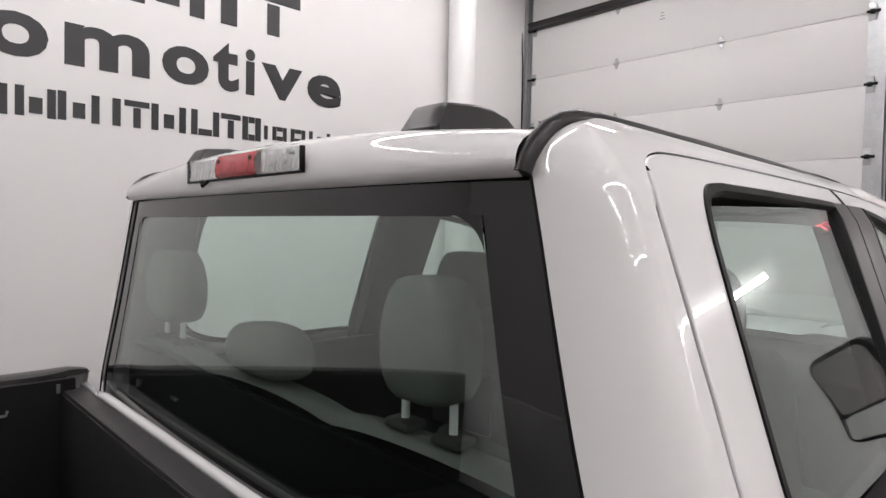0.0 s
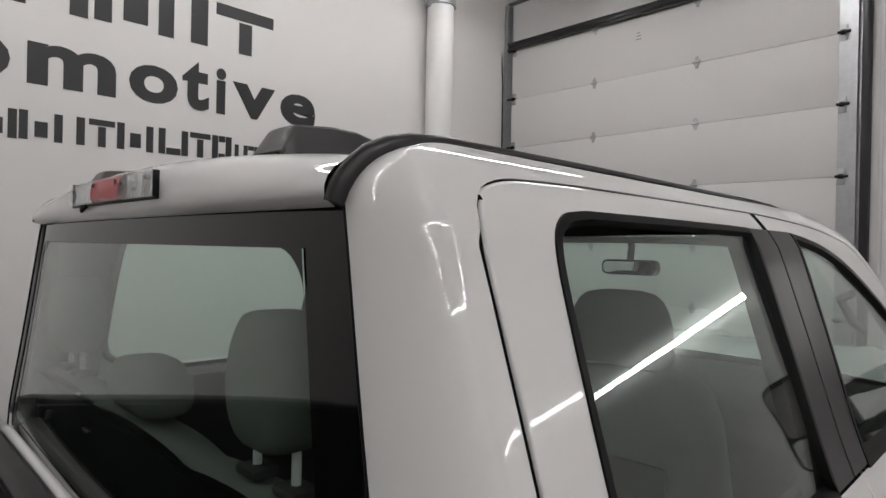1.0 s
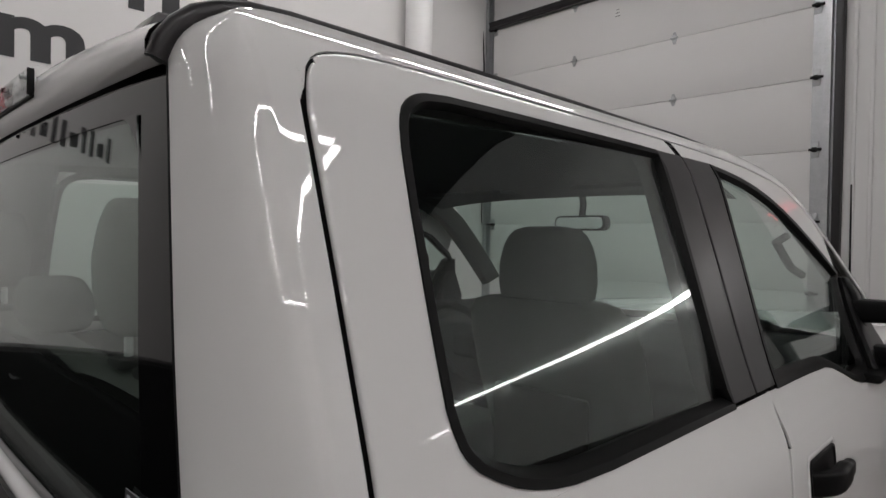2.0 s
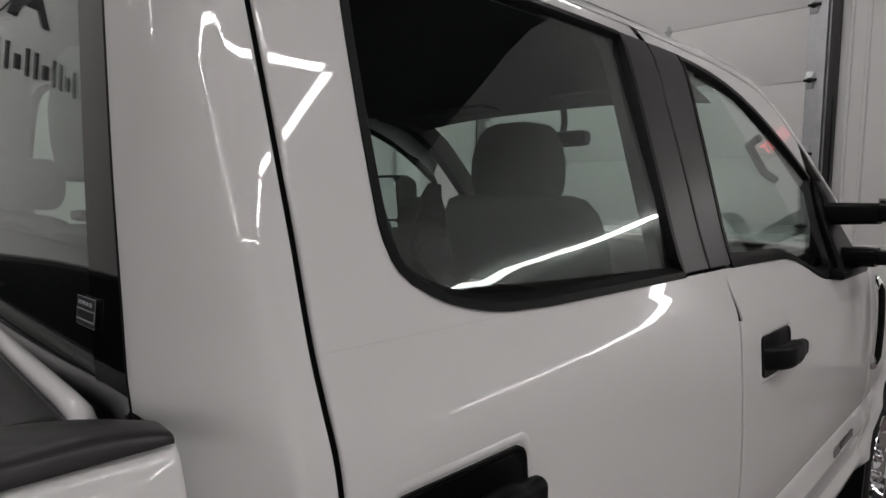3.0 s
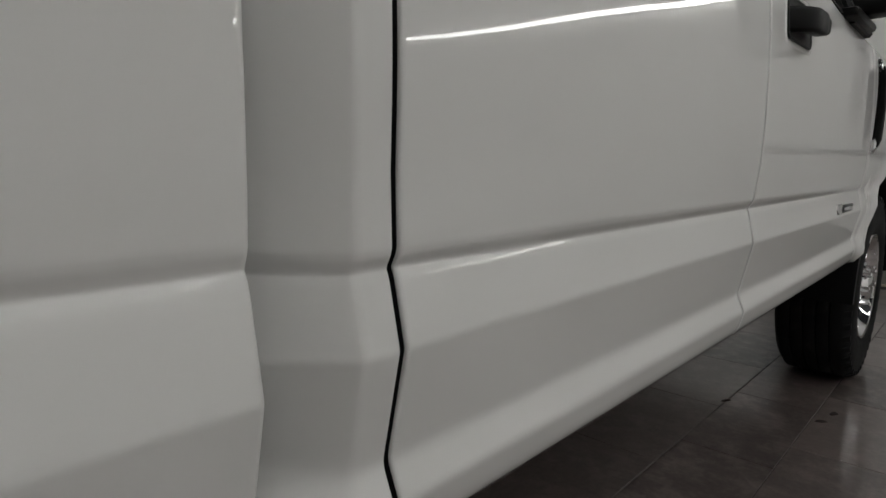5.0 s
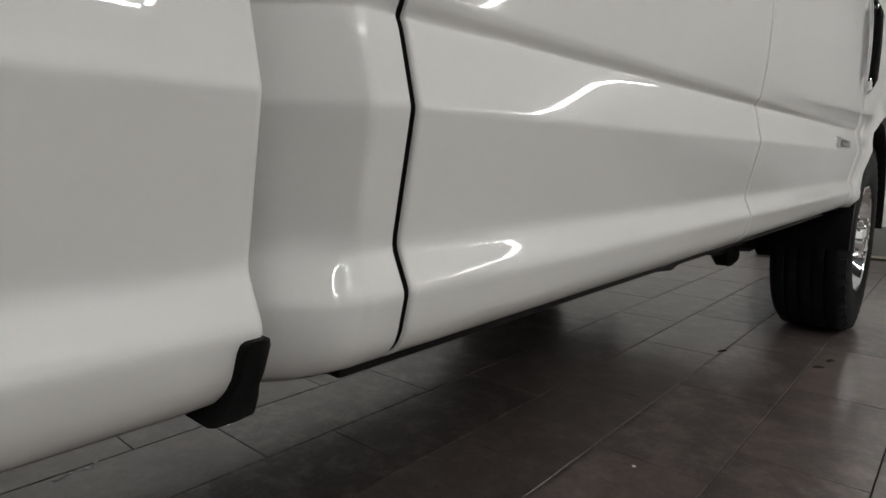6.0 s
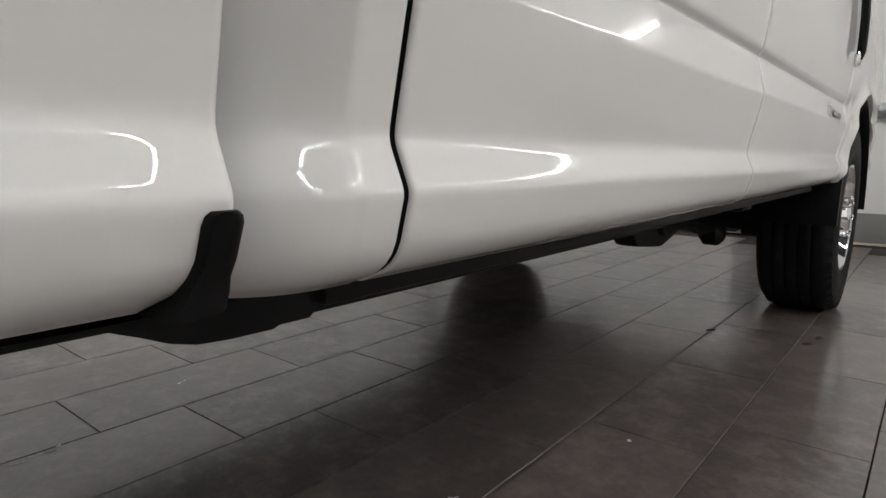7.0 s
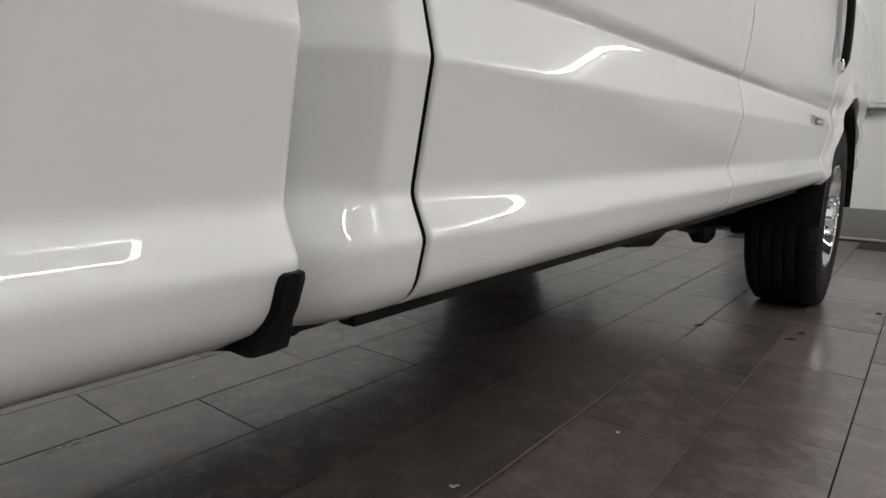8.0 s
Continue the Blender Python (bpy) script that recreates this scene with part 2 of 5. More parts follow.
def lerp_table(xs, ys):
    """A smooth monotone curve through a few points."""
    xs, ys = np.array(xs, float), np.array(ys, float)
    h, d = np.diff(xs), np.diff(ys) / np.diff(xs)
    m = np.zeros(len(xs))
    m[0], m[-1] = d[0], d[-1]
    for i in range(1, len(xs) - 1):
        if d[i - 1] * d[i] > 0:
            w1, w2 = 2 * h[i] + h[i - 1], h[i] + 2 * h[i - 1]
            m[i] = (w1 + w2) / (w1 / d[i - 1] + w2 / d[i])

    def at(x):
        x = min(max(x, xs[0]), xs[-1])
        i = min(int(np.searchsorted(xs, x, side="right")) - 1, len(xs) - 2)
        t = (x - xs[i]) / h[i]
        return float((2 * t**3 - 3 * t**2 + 1) * ys[i] + (t**3 - 2 * t**2 + t) * h[i] * m[i] + (-2 * t**3 + 3 * t**2) * ys[i + 1] + (t**3 - t**2) * h[i] * m[i + 1])

    return at


def spread(a, b, n):
    return [a + (b - a) * i / (n - 1) for i in range(n)]

# ---- the room ----
WALL_X, DOOR_Y, RIGHT_X, BACK_Y, TOP = -3.75, 2.63, 7.6, -9.0, 5.6

floor_base = part("floor", block(WALL_X - 0.2, RIGHT_X + 0.2, BACK_Y - 0.2, DOOR_Y + 0.2, -0.12, -0.006), M_GROUT, smooth=False)
tagged(floor_base, "dark grey slate-look tiled workshop floor with thin grout joints", "floor", kind="structure")
tagged(part("wall_west", block(WALL_X - 0.2, WALL_X, BACK_Y - 0.2, DOOR_Y + 0.2, 0, TOP), M_WALL, smooth=False), "plain white painted wall behind the pickup", "wall", kind="structure")
tagged(part("wall_east", block(RIGHT_X, RIGHT_X + 0.2, BACK_Y - 0.2, DOOR_Y + 0.2, 0, TOP), M_SIDE, smooth=False), "plain white painted wall", "wall", kind="structure")
tagged(part("wall_south", block(WALL_X, RIGHT_X, BACK_Y - 0.2, BACK_Y, 0, TOP), M_WALL, smooth=False), "plain white painted wall", "wall", kind="structure")
tagged(part("ceiling", block(WALL_X, RIGHT_X, BACK_Y, DOOR_Y, TOP, TOP + 0.15), M_CEIL, smooth=False), "dark painted ceiling", "ceiling", kind="structure")
# the end wall stands beside and above the overhead door
DOOR_L, DOOR_R, DOOR_TOP = -3.70, 0.03, 5.02
end_wall = block(DOOR_R + 0.13, RIGHT_X, DOOR_Y - 0.02, DOOR_Y + 0.2, 0, TOP)
end_wall = block(WALL_X, DOOR_R + 0.13, DOOR_Y - 0.02, DOOR_Y + 0.2, DOOR_TOP + 0.04, TOP, bm=end_wall)
tagged(part("wall_north", end_wall, M_SIDE, smooth=False), "white end wall beside the overhead door", "wall", kind="structure")
tagged(part("wall_north_backing", block(WALL_X, DOOR_R + 0.13, DOOR_Y + 0.12, DOOR_Y + 0.2, 0, DOOR_TOP + 0.04), M_DARK, smooth=False), "dark backing behind the overhead door", "wall", kind="structure")
# ribs of the end wall's liner panel
for x in (0.215, 0.335, 0.62, 0.70):
    tagged(part("trim", block(x, x + 0.028, DOOR_Y - 0.034, DOOR_Y - 0.021, 0.26, TOP - 0.01, 0.004), M_SIDE), "white vertical trim rib on the end wall", "trim", kind="structure")
tagged(part("baseboard", block(DOOR_R + 0.14, RIGHT_X - 0.002, DOOR_Y - 0.036, DOOR_Y - 0.0225, 0.012, 0.255, 0.003), M_BASE), "grey baseboard on the end wall", "baseboard", kind="structure")
tagged(part("trim", block(DOOR_R + 0.14, RIGHT_X - 0.02, DOOR_Y - 0.050, DOOR_Y - 0.0365, 0.001, 0.020, 0.004), M_CAULK), "pale beige sealant strip where wall meets floor", "trim", kind="structure")
tagged(part("baseboard", block(WALL_X + 0.002, WALL_X + 0.015, BACK_Y + 0.01, DOOR_Y - 0.08, 0.0, 0.2, 0.003), M_BASE), "grey baseboard on the white wall", "baseboard", kind="structure")
tagged(part("baseboard", block(RIGHT_X - 0.015, RIGHT_X - 0.002, BACK_Y + 0.01, DOOR_Y - 0.04, 0.0, 0.2, 0.003), M_BASE), "grey baseboard on the white wall", "baseboard", kind="structure")
rail = thing("wall_rail", "round grey metal pipe running along the end wall", "pipe", (1.4, DOOR_Y - 0.05, 1.05))
part("pipe", tube([(-0.62, 0, 0), (0.8, 0, 0)], 0.036, 16), M_STEEL, rail)
for x in (-0.5, 0.3):
    part("bracket", block(x - 0.02, x + 0.02, -0.02, 0.028, -0.06, 0.06, 0.004), M_STEEL, rail)
knob = thing("wall_switch", "small dark square switch on the end wall", "switch", (0.52, DOOR_Y - 0.03, 1.58))
part("plate", block(-0.03, 0.03, -0.008, 0.009, -0.03, 0.03, 0.004), M_BASE, knob)
part("button", block(-0.018, 0.018, -0.016, -0.0085, -0.016, 0.016, 0.004), M_BLACK, knob)

# overhead door: sections, hinges, rollers, tracks
door = thing("overhead_door", "light grey sectional overhead door, closed, with galvanised hinges", "garage door", ((DOOR_L + DOOR_R) / 2, DOOR_Y, 0), kind="structure")
W2 = (DOOR_R - DOOR_L) / 2
LINES = [0.144 + 0.612 * k for k in range(9)]
edges = [0.012] + LINES[1:-1] + [DOOR_TOP]
for z0, z1 in zip(edges, edges[1:]):
    bm = block(-W2, W2, 0.0, 0.05, z0 + 0.0016, z1 - 0.0016, 0.004, 2)
    part("section", bm, M_DOOR, door)
# strut across the door and the shadow gap under it
STRUT_Z = 4.428
part("strut", prism([(-0.062, STRUT_Z), (-0.062, STRUT_Z + 0.02), (-0.052, STRUT_Z + 0.035), (-0.052, STRUT_Z + 0.07), (-0.062, STRUT_Z + 0.085), (-0.062, STRUT_Z + 0.10), (-0.002, STRUT_Z + 0.10), (-0.002, STRUT_Z)], "x", -W2 + 0.01, W2 - 0.02, 0.003), M_SATIN, door, "dark metal strut across the door")


def hinge(parent, x, z):
    """A hinge on the joint between two sections: two leaves and a barrel."""
    h = prism([(x - 0.028, z + 0.012), (x - 0.012, z + 0.06), (x + 0.012, z + 0.06), (x + 0.028, z + 0.012), (x + 0.028, z - 0.012), (x + 0.012, z - 0.06), (x - 0.012, z - 0.06), (x - 0.028, z - 0.012)], "y", -0.007, -0.0015, 0.0015, 1)
    h = part("hinge", h, M_STEEL, parent)
    part("barrel", tube([(x - 0.036, -0.014, z), (x + 0.036, -0.014, z)], 0.011, 10), M_STEEL, h)
    for dz in (-0.038, 0.038):
        part("bolt", tube([(x, -0.0065, z + dz), (x, -0.013, z + dz)], 0.007, 6), M_STEEL, h)


CX = (DOOR_L + DOOR_R) / 2
for z in LINES[1:-1]:
    for x in (-2.456, -1.30):
        hinge(door, x - CX, z)
    # end hinge with its roller, at both edges
    for x, s in ((-0.052, 1), (DOOR_L + 0.09, -1)):
        x -= CX
        part("end_hinge", block(x - 0.03, x + 0.03, -0.01, -0.0015, z - 0.07, z + 0.07, 0.004), M_STEEL, door)
        part("roller", tube([(x - 0.04 * s, -0.03, z), (x + 0.085 * s, -0.03, z)], 0.012, 10), M_FRAME, door)
        part("roller_stem", block(x - 0.018, x + 0.018, -0.034, -0.0105, z - 0.02, z + 0.02, 0.004), M_FRAME, door)
# end stiles of the sections
for x0, x1 in ((W2 - 0.115, W2 - 0.004), (-W2 + 0.004, -W2 + 0.05)):
    part("end_stile", block(x0, x1, -0.0015, -0.0003, 0.02, DOOR_TOP - 0.01), M_STEEL, door)
# three small vents of a worn print on the upper section
for k in range(3):
    part("print_mark", block(-1.93 - CX - 0.03 + 0.006 * k, -1.93 - CX + 0.03 - 0.006 * k, -0.0016, -0.0004, 4.19 + 0.034 * k, 4.198 + 0.034 * k), M_BASE, door)


def track(x, s):
    t = thing("door_track", "galvanised steel track with rollers beside the overhead door", "track", (x, DOOR_Y - 0.03, 0), "door tracks")
    part("channel", prism([(-0.028 * s, -0.03), (0.024 * s, -0.03), (0.024 * s, 0.028), (-0.02 * s, 0.028), (-0.02 * s, 0.022), (0.018 * s, 0.022), (0.018 * s, -0.024), (-0.028 * s, -0.024)], "z", 0.0, DOOR_TOP, 0.0), M_STEEL, t, smooth=False)
    part("angle_bracket", prism([(0.024 * s, 0.028), (0.05 * s, 0.028), (0.05 * s, -0.012), (0.046 * s, -0.012), (0.046 * s, 0.022), (0.024 * s, 0.022)], "z", 0.0, DOOR_TOP, 0.0), M_STEEL, t, smooth=False)
    return t


track(0.04, 1)
track(DOOR_L - 0.01, -1)
tagged(part("jamb", block(0.094, 0.158, DOOR_Y - 0.075, DOOR_Y + 0.1, 0, DOOR_TOP + 0.04, 0.005), M_SATIN), "dark brown door jamb seal", "jamb", kind="structure")
cable = thing("lift_cable", "thin black cable hanging beside the overhead door", "cable", (DOOR_L - 0.03, DOOR_Y - 0.09, 0))
part("cord", tube([(0, 0, 2.0), (0.01, 0, 3.0), (0.0, 0, 4.0), (-0.035, 0, 4.55), (-0.05, 0, 5.4)], 0.008, 8), M_BLACK, cable)

# drain pipe by the corner
pipe = thing("downpipe", "white plastic downpipe with a metal collar on the white wall", "pipe", (WALL_X + 0.17, 1.27, 0))
part("pipe", tube([(0, 0, 0), (0, 0, 4.62)], 0.148, 28), M_PVC, pipe)
part("upper_pipe", tube([(0, 0, 4.62), (0, 0, TOP)], 0.155, 28), M_STEEL, pipe, "galvanised upper pipe")
part("collar", tube([(0, 0, 4.57), (0, 0, 4.66)], 0.168, 28), M_STEEL, pipe)
part("collar_clamp", block(-0.06, 0.0, -0.2, -0.12, 4.55, 4.60, 0.006), M_STEEL, pipe)

# ---- writing on the wall ----
sign = thing("wall_lettering", "large black vinyl lettering on the white wall", "lettering", (WALL_X, 0, 0))


def letter(ch, y0, y1, z0, z1, bold, parent, material, face="x", depth=0.004, off=0.0, flipy=1):
    """One character of the built-in font fitted to a box; it faces +x."""
    cu = bpy.data.curves.new("letter", "FONT")
    cu.body = ch
    cu.offset = bold
    cu.resolution_u = 4
    tmp = bpy.data.objects.new("letter", cu)
    scene.collection.objects.link(tmp)
    me = bpy.data.meshes.new_from_object(tmp.evaluated_get(bpy.context.evaluated_depsgraph_get()))
    bpy.data.objects.remove(tmp)
    bm = bmesh.new()
    bm.from_mesh(me)
    bpy.data.meshes.remove(me)
    bmesh.ops.remove_doubles(bm, verts=bm.verts[:], dist=0.0005)
    us = [v.co.x for v in bm.verts]
    vs = [v.co.y for v in bm.verts]
    r = bmesh.ops.extrude_face_region(bm, geom=bm.faces[:])
    top = [g for g in r["geom"] if isinstance(g, bmesh.types.BMVert)]
    for v in bm.verts:
        v.co.z = 0
    for v in top:
        v.co.z = 1
    for v in bm.verts:
        u = (v.co.x - min(us)) / (max(us) - min(us))
        w = (v.co.y - min(vs)) / (max(vs) - min(vs))
        if face == "x":
            v.co = Vector((0.0008 + v.co.z * depth, y0 + u * (y1 - y0), z0 + w * (z1 - z0)))
        else:
            v.co = Vector((y0 + u * (y1 - y0), -0.0008 - v.co.z * depth, z0 + w * (z1 - z0)))
    bmesh.ops.recalc_face_normals(bm, faces=bm.faces[:])
    return part("letter", bm, material, parent, smooth=False)


TILT = 0.0165


def base_z(y, z):
    return z + TILT * (y + 2.5)


# the middle line is spelled out
WORD = [("A", -4.22, -3.75), ("u", -3.68, -3.32), ("t", -3.27, -3.06), ("o", -2.97, -2.60), ("m", -2.505, -1.945), ("o", -1.855, -1.49), ("t", -1.455, -1.235), ("i", -1.175, -1.09), ("v", -1.03, -0.63), ("e", -0.575, -0.205)]
for ch, y0, y1 in WORD:
    zb = base_z((y0 + y1) / 2, 2.985)
    tall = {"t": 0.40, "i": 0.385, "A": 0.40}.get(ch, 0.295)
    letter(ch, y0, y1, zb, zb + tall, 0.036, sign, M_INK)


def bar(parent, y0, y1, z0, z1, lean=0.0):
    bm = prism([(y0 + lean, z0), (y1 + lean, z0), (y1, z1), (y0, z1)], "x", 0.0008, 0.0045)
    part("bar", bm, M_INK, parent, smooth=False)


# the lines above and below are a name: plain bars of their size
def name_bars(kinds, z0, z1, w):
    for k, y0, y1 in kinds:
        a, b = base_z((y0 + y1) / 2, z0), base_z((y0 + y1) / 2, z1)
        if k == "three":
            bar(sign, y0, y0 + w, a, b)
            bar(sign, y1 - w, y1, a, b)
            c = (y0 + y1) / 2
            bar(sign, c - w * 0.75, c + w * 0.75, a + (b - a) * 0.12, a + (b - a) * 0.66)
        elif k == "two":
            bar(sign, y0, y0 + w, a, b)
            bar(sign, y1 - w, y1, a, b)
            bar(sign, y0 + w * 1.15, y1 - w * 1.15, a, a + w)
        elif k == "cap":
            c = (y0 + y1) / 2
            bar(sign, y0, y1, b - w * 0.85, b)
            bar(sign, c - w / 2, c + w / 2, a, b - w)
        elif k == "ring":
            bar(sign, y0, y0 + w, a, b)
            bar(sign, y1 - w, y1, a, b)
            bar(sign, y0 + w * 1.1, y1 - w * 1.1, b - w, b)
            bar(sign, y0 + w * 1.1, y1 - w * 1.1, a, a + w)
        else:
            bar(sign, y0, y1, a, b)


name_bars([("ring", -4.25, -3.78), ("two", -3.70, -3.20), ("three", -3.12, -2.52), ("three", -2.10, -1.53), ("one", -1.395, -1.255), ("cap", -1.186, -0.66)], 3.53, 3.915, 0.118)
name_bars([("three", -2.92, -2.14)], 3.53, 3.915, 0.118)
name_bars([("three", -4.62, -4.36), ("three", -4.32, -4.06), ("three", -4.02, -3.76), ("one", -3.71, -3.68), ("ring", -3.62, -3.42), ("two", -3.37, -3.15), ("three", -3.10, -2.83), ("three", -2.79, -2.555), ("three", -2.545, -2.285), ("one", -2.2, -2.145), ("cap", -2.12, -1.945), ("three", -1.93, -1.67), ("two", -1.63, -1.40), ("cap", -1.385, -1.215), ("ring", -1.20, -1.03)], 2.60, 2.80, 0.052)
name_bars([("one", -1.0, -0.965), ("ring", -0.92, -0.78), ("ring", -0.74, -0.59), ("three", -0.55, -0.32)], 2.625, 2.745, 0.038)

# ---- lights of the room ----


def strip(at, length, along, drop=0.0, half=0.017, wide=0.028):
    """A light strip: a housing with a glowing tube on its lower or outer side."""
    s = thing("strip_light", "white linear tube light, switched on", "strip light", at, "strip lights")
    h = length / 2
    if along == "y":
        part("housing", block(-wide - 0.007, wide + 0.007, -h, h, 0.0, 0.05, 0.006), M_PVC, s)
        part("tube", block(-wide, wide, -h + 0.02, h - 0.02, -0.022, -0.001, 0.006), M_TUBE, s)
    elif along == "x":
        part("housing", block(-h, h, -wide - 0.007, wide + 0.007, 0.0, 0.05, 0.006), M_PVC, s)
        part("tube", block(-h + 0.02, h - 0.02, -wide, wide, -0.022, -0.001, 0.006), M_TUBE, s)
    else:
        part("housing", block(0.001, 0.03, -h, h, -0.03, 0.03, 0.006), M_PVC, s)
        part("tube", block(-0.02, 0.0, -h + 0.006, h - 0.006, -half, half, 0.004), M_WALLTUBE, s)
    for e in (-0.7 * h, 0.7 * h):
        if along in "xy" and drop:
            p = (e, 0, 0.045) if along == "x" else (0, e, 0.045)
            part("hanger", tube([p, (p[0], p[1], drop)], 0.004, 6), M_STEEL, s)
    return s


HANG = 4.75
for x in (-2.6, -0.35):
    for y in (-7.4, -4.9, -2.4, 0.1):
        strip((x, y + 0.65, HANG), 2.36, "y", TOP - HANG, wide=0.026)
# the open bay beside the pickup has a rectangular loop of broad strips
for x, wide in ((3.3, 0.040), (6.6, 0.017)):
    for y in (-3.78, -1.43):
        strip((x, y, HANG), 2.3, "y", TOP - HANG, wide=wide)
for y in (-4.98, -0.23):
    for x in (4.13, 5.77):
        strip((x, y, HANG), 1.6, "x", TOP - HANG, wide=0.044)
# long tubes along the end wall of the bay
for x in (3.41, 5.75):
    s = strip((x, DOOR_Y - 0.054, 2.62), 2.32, "wall", half=0.030)
    s.rotation_euler = (0, 0, math.pi / 2)
# dark conduits under the ceiling
for y in (-0.42, -0.28):
    c = thing("conduit", "black conduit pipe under the dark ceiling", "conduit", (0, y, TOP - 0.12), "conduits")
    part("pipe", tube([(WALL_X + 0.01, 0, 0), (RIGHT_X - 0.01, 0, 0)], 0.03, 10), M_BLACK, c)
    for x in (-2.5, 0, 1.8):
        part("hanger", block(x - 0.012, x + 0.012, -0.012, 0.012, 0.0, 0.12), M_STEEL, c)

# exit sign on the end wall
ex = thing("exit_sign", "white exit sign with glowing red letters on the end wall", "exit sign", (1.52, DOOR_Y - 0.03, 2.72))
part("case", block(-0.16, 0.16, -0.045, 0.009, -0.095, 0.095, 0.008), M_SIGNW, ex)
for ch, a, b in (("E", -0.12, -0.068), ("X", -0.058, 0.008), ("I", 0.02, 0.036), ("T", 0.05, 0.118)):
    l = letter(ch, a, b, -0.06, 0.06, 0.03, ex, M_EXIT, face="y", depth=0.003)
    l.location.y = -0.0455
ex.scale = (0.82, 1, 0.82)

# ---- the pickup: its side surface ----
# x of the body side over height, with a step below the waist and a tucked-in sill
SIDE_Z = [0.577, 0.584, 0.594, 0.608, 0.650, 0.686, 0.692, 0.797, 0.848, 0.857, 0.8625, 0.8665, 0.8705, 0.878, 0.885, 0.95, 1.04, 1.14, 1.22, 1.28, 1.32, 1.357, 1.385, 1.408, 1.45, 1.48, 1.60, 1.71, 1.817, 1.88, 1.935, 1.97, 2.0, 2.02, 2.037, 2.05]
SIDE_X = [0.946, 0.974, 0.993, 1.0040, 1.0145, 0.9992, 0.9998, 1.0215, 1.0100, 1.0078, 1.0058, 1.0040, 1.0056, 1.0102, 1.0125, 1.0155, 1.0178, 1.0162, 1.0125, 1.008, 1.0035, 0.997, 0.9885, 0.978, 0.9585, 0.9465, 0.9065, 0.8705, 0.8345, 0.813, 0.792, 0.769, 0.744, 0.724, 0.703, 0.69]
smooth_upper = lerp_table(SIDE_Z[14:], SIDE_X[14:])


def faceted(zs, xs, upper, lift=0.0):
    """Flat facets with small radii below the waist line, a smooth curve above."""
    def at(z):
        if z > 0.8852 + lift:
            return upper(z)
        w = 0.0014 if 0.8615 + lift < z else 0.0022 if z > 0.842 + lift else (0.0035 if z > 0.70 else 0.006 if z > 0.668 else 0.0042 if z > 0.636 else 0.007)
        return float(sum(np.interp(z + w * q, zs, xs) for q in (-1, -0.67, -0.33, 0, 0.33, 0.67, 1)) / 7)

    return at


side_profile = faceted(SIDE_Z, SIDE_X, smooth_upper)
FINE_Z = [0.579, 0.582, 0.585, 0.588, 0.592, 0.598, 0.606, 0.615, 0.625, 0.635, 0.641, 0.646, 0.651, 0.656, 0.662, 0.670, 0.677, 0.683, 0.689, 0.695, 0.702, 0.712, 0.73, 0.75, 0.77, 0.785, 0.792, 0.7945, 0.797, 0.7995, 0.802, 0.81, 0.825, 0.836, 0.842, 0.845, 0.848, 0.851, 0.854, 0.8565, 0.859, 0.8605, 0.8615, 0.8625, 0.8635, 0.8645, 0.8655, 0.8665, 0.868, 0.8695, 0.871, 0.873, 0.876, 0.8785, 0.8805, 0.883, 0.8855, 0.889, 0.90, 0.92, 0.95]
FINE_Z += spread(0.98, 1.30, 12)[0:] + spread(1.315, 1.46, 12)


def side_x(y, z):
    swell = 0.006 * max(-1.0, min(1.0, (y + 2.4) / 0.5)) * max(0.0, min(1.0, (1.56 - z) / 0.16, (z - 0.868) / 0.08))
    swell -= 0.004 * max(0.0, y + 1.2) ** 2
    return side_profile(z) + swell


REAR_GAP = -2.908
# the front edge of the rear door, below and above the waist
front_low = lerp_table([0.57, 1.25, 1.40, 1.466], [-1.918, -1.918, -1.90, -1.878])
front_high = lerp_table([1.466, 1.99], [-1.957, -1.920])
# the line between doors and roof rail
rail_low = lerp_table([-2.905, -2.893, -2.868, -2.83, -2.79, -2.6, -2.0, -1.588, -1.30, -1.126, -0.95, -0.80, -0.62], [1.925, 1.955, 1.979, 1.992, 1.998, 2.003, 2.005, 1.994, 1.961, 1.897, 1.785, 1.675, 1.535])

truck = thing("pickup_truck", "glossy white four-door pickup truck with black trim, parked indoors", "pickup truck")


def rim(row, gap0, gap1, deep=0.0045):
    """Rounds the two ends of a row of side points into the gaps."""
    out = []
    if gap0:
        p, q = Vector(row[0]), Vector(row[1])
        out += [p + Vector((-deep, 0, 0)), p + Vector((-0.0032, 0, 0)), p + (q - p).normalized() * 0.0008 + Vector((-0.0012, 0, 0)), p + (q - p).normalized() * 0.0026, p + (q - p).normalized() * 0.006]
    else:
        out += [row[0]]
    out += row[1:-1]
    if gap1:
        p, q = Vector(row[-1]), Vector(row[-2])
        out += [p + (q - p).normalized() * 0.006, p + (q - p).normalized() * 0.0026, p + (q - p).normalized() * 0.0008 + Vector((-0.0012, 0, 0)), p + Vector((-0.0032, 0, 0)), p + Vector((-deep, 0, 0))]
    else:
        out += [row[-1]]
    return out


def skin(zs, y0, y1, n, gap0=True, gap1=True):
    """A body panel between two edges y0(z) and y1(z)."""
    rows = []
    for z in zs:
        a, b = y0(z), y1(z)
        rows.append(rim([Vector((side_x(y, z), y, z)) for y in spread(a, b, n)], gap0, gap1))
    return sheet(rows)


def k(v):
    return lambda z: v


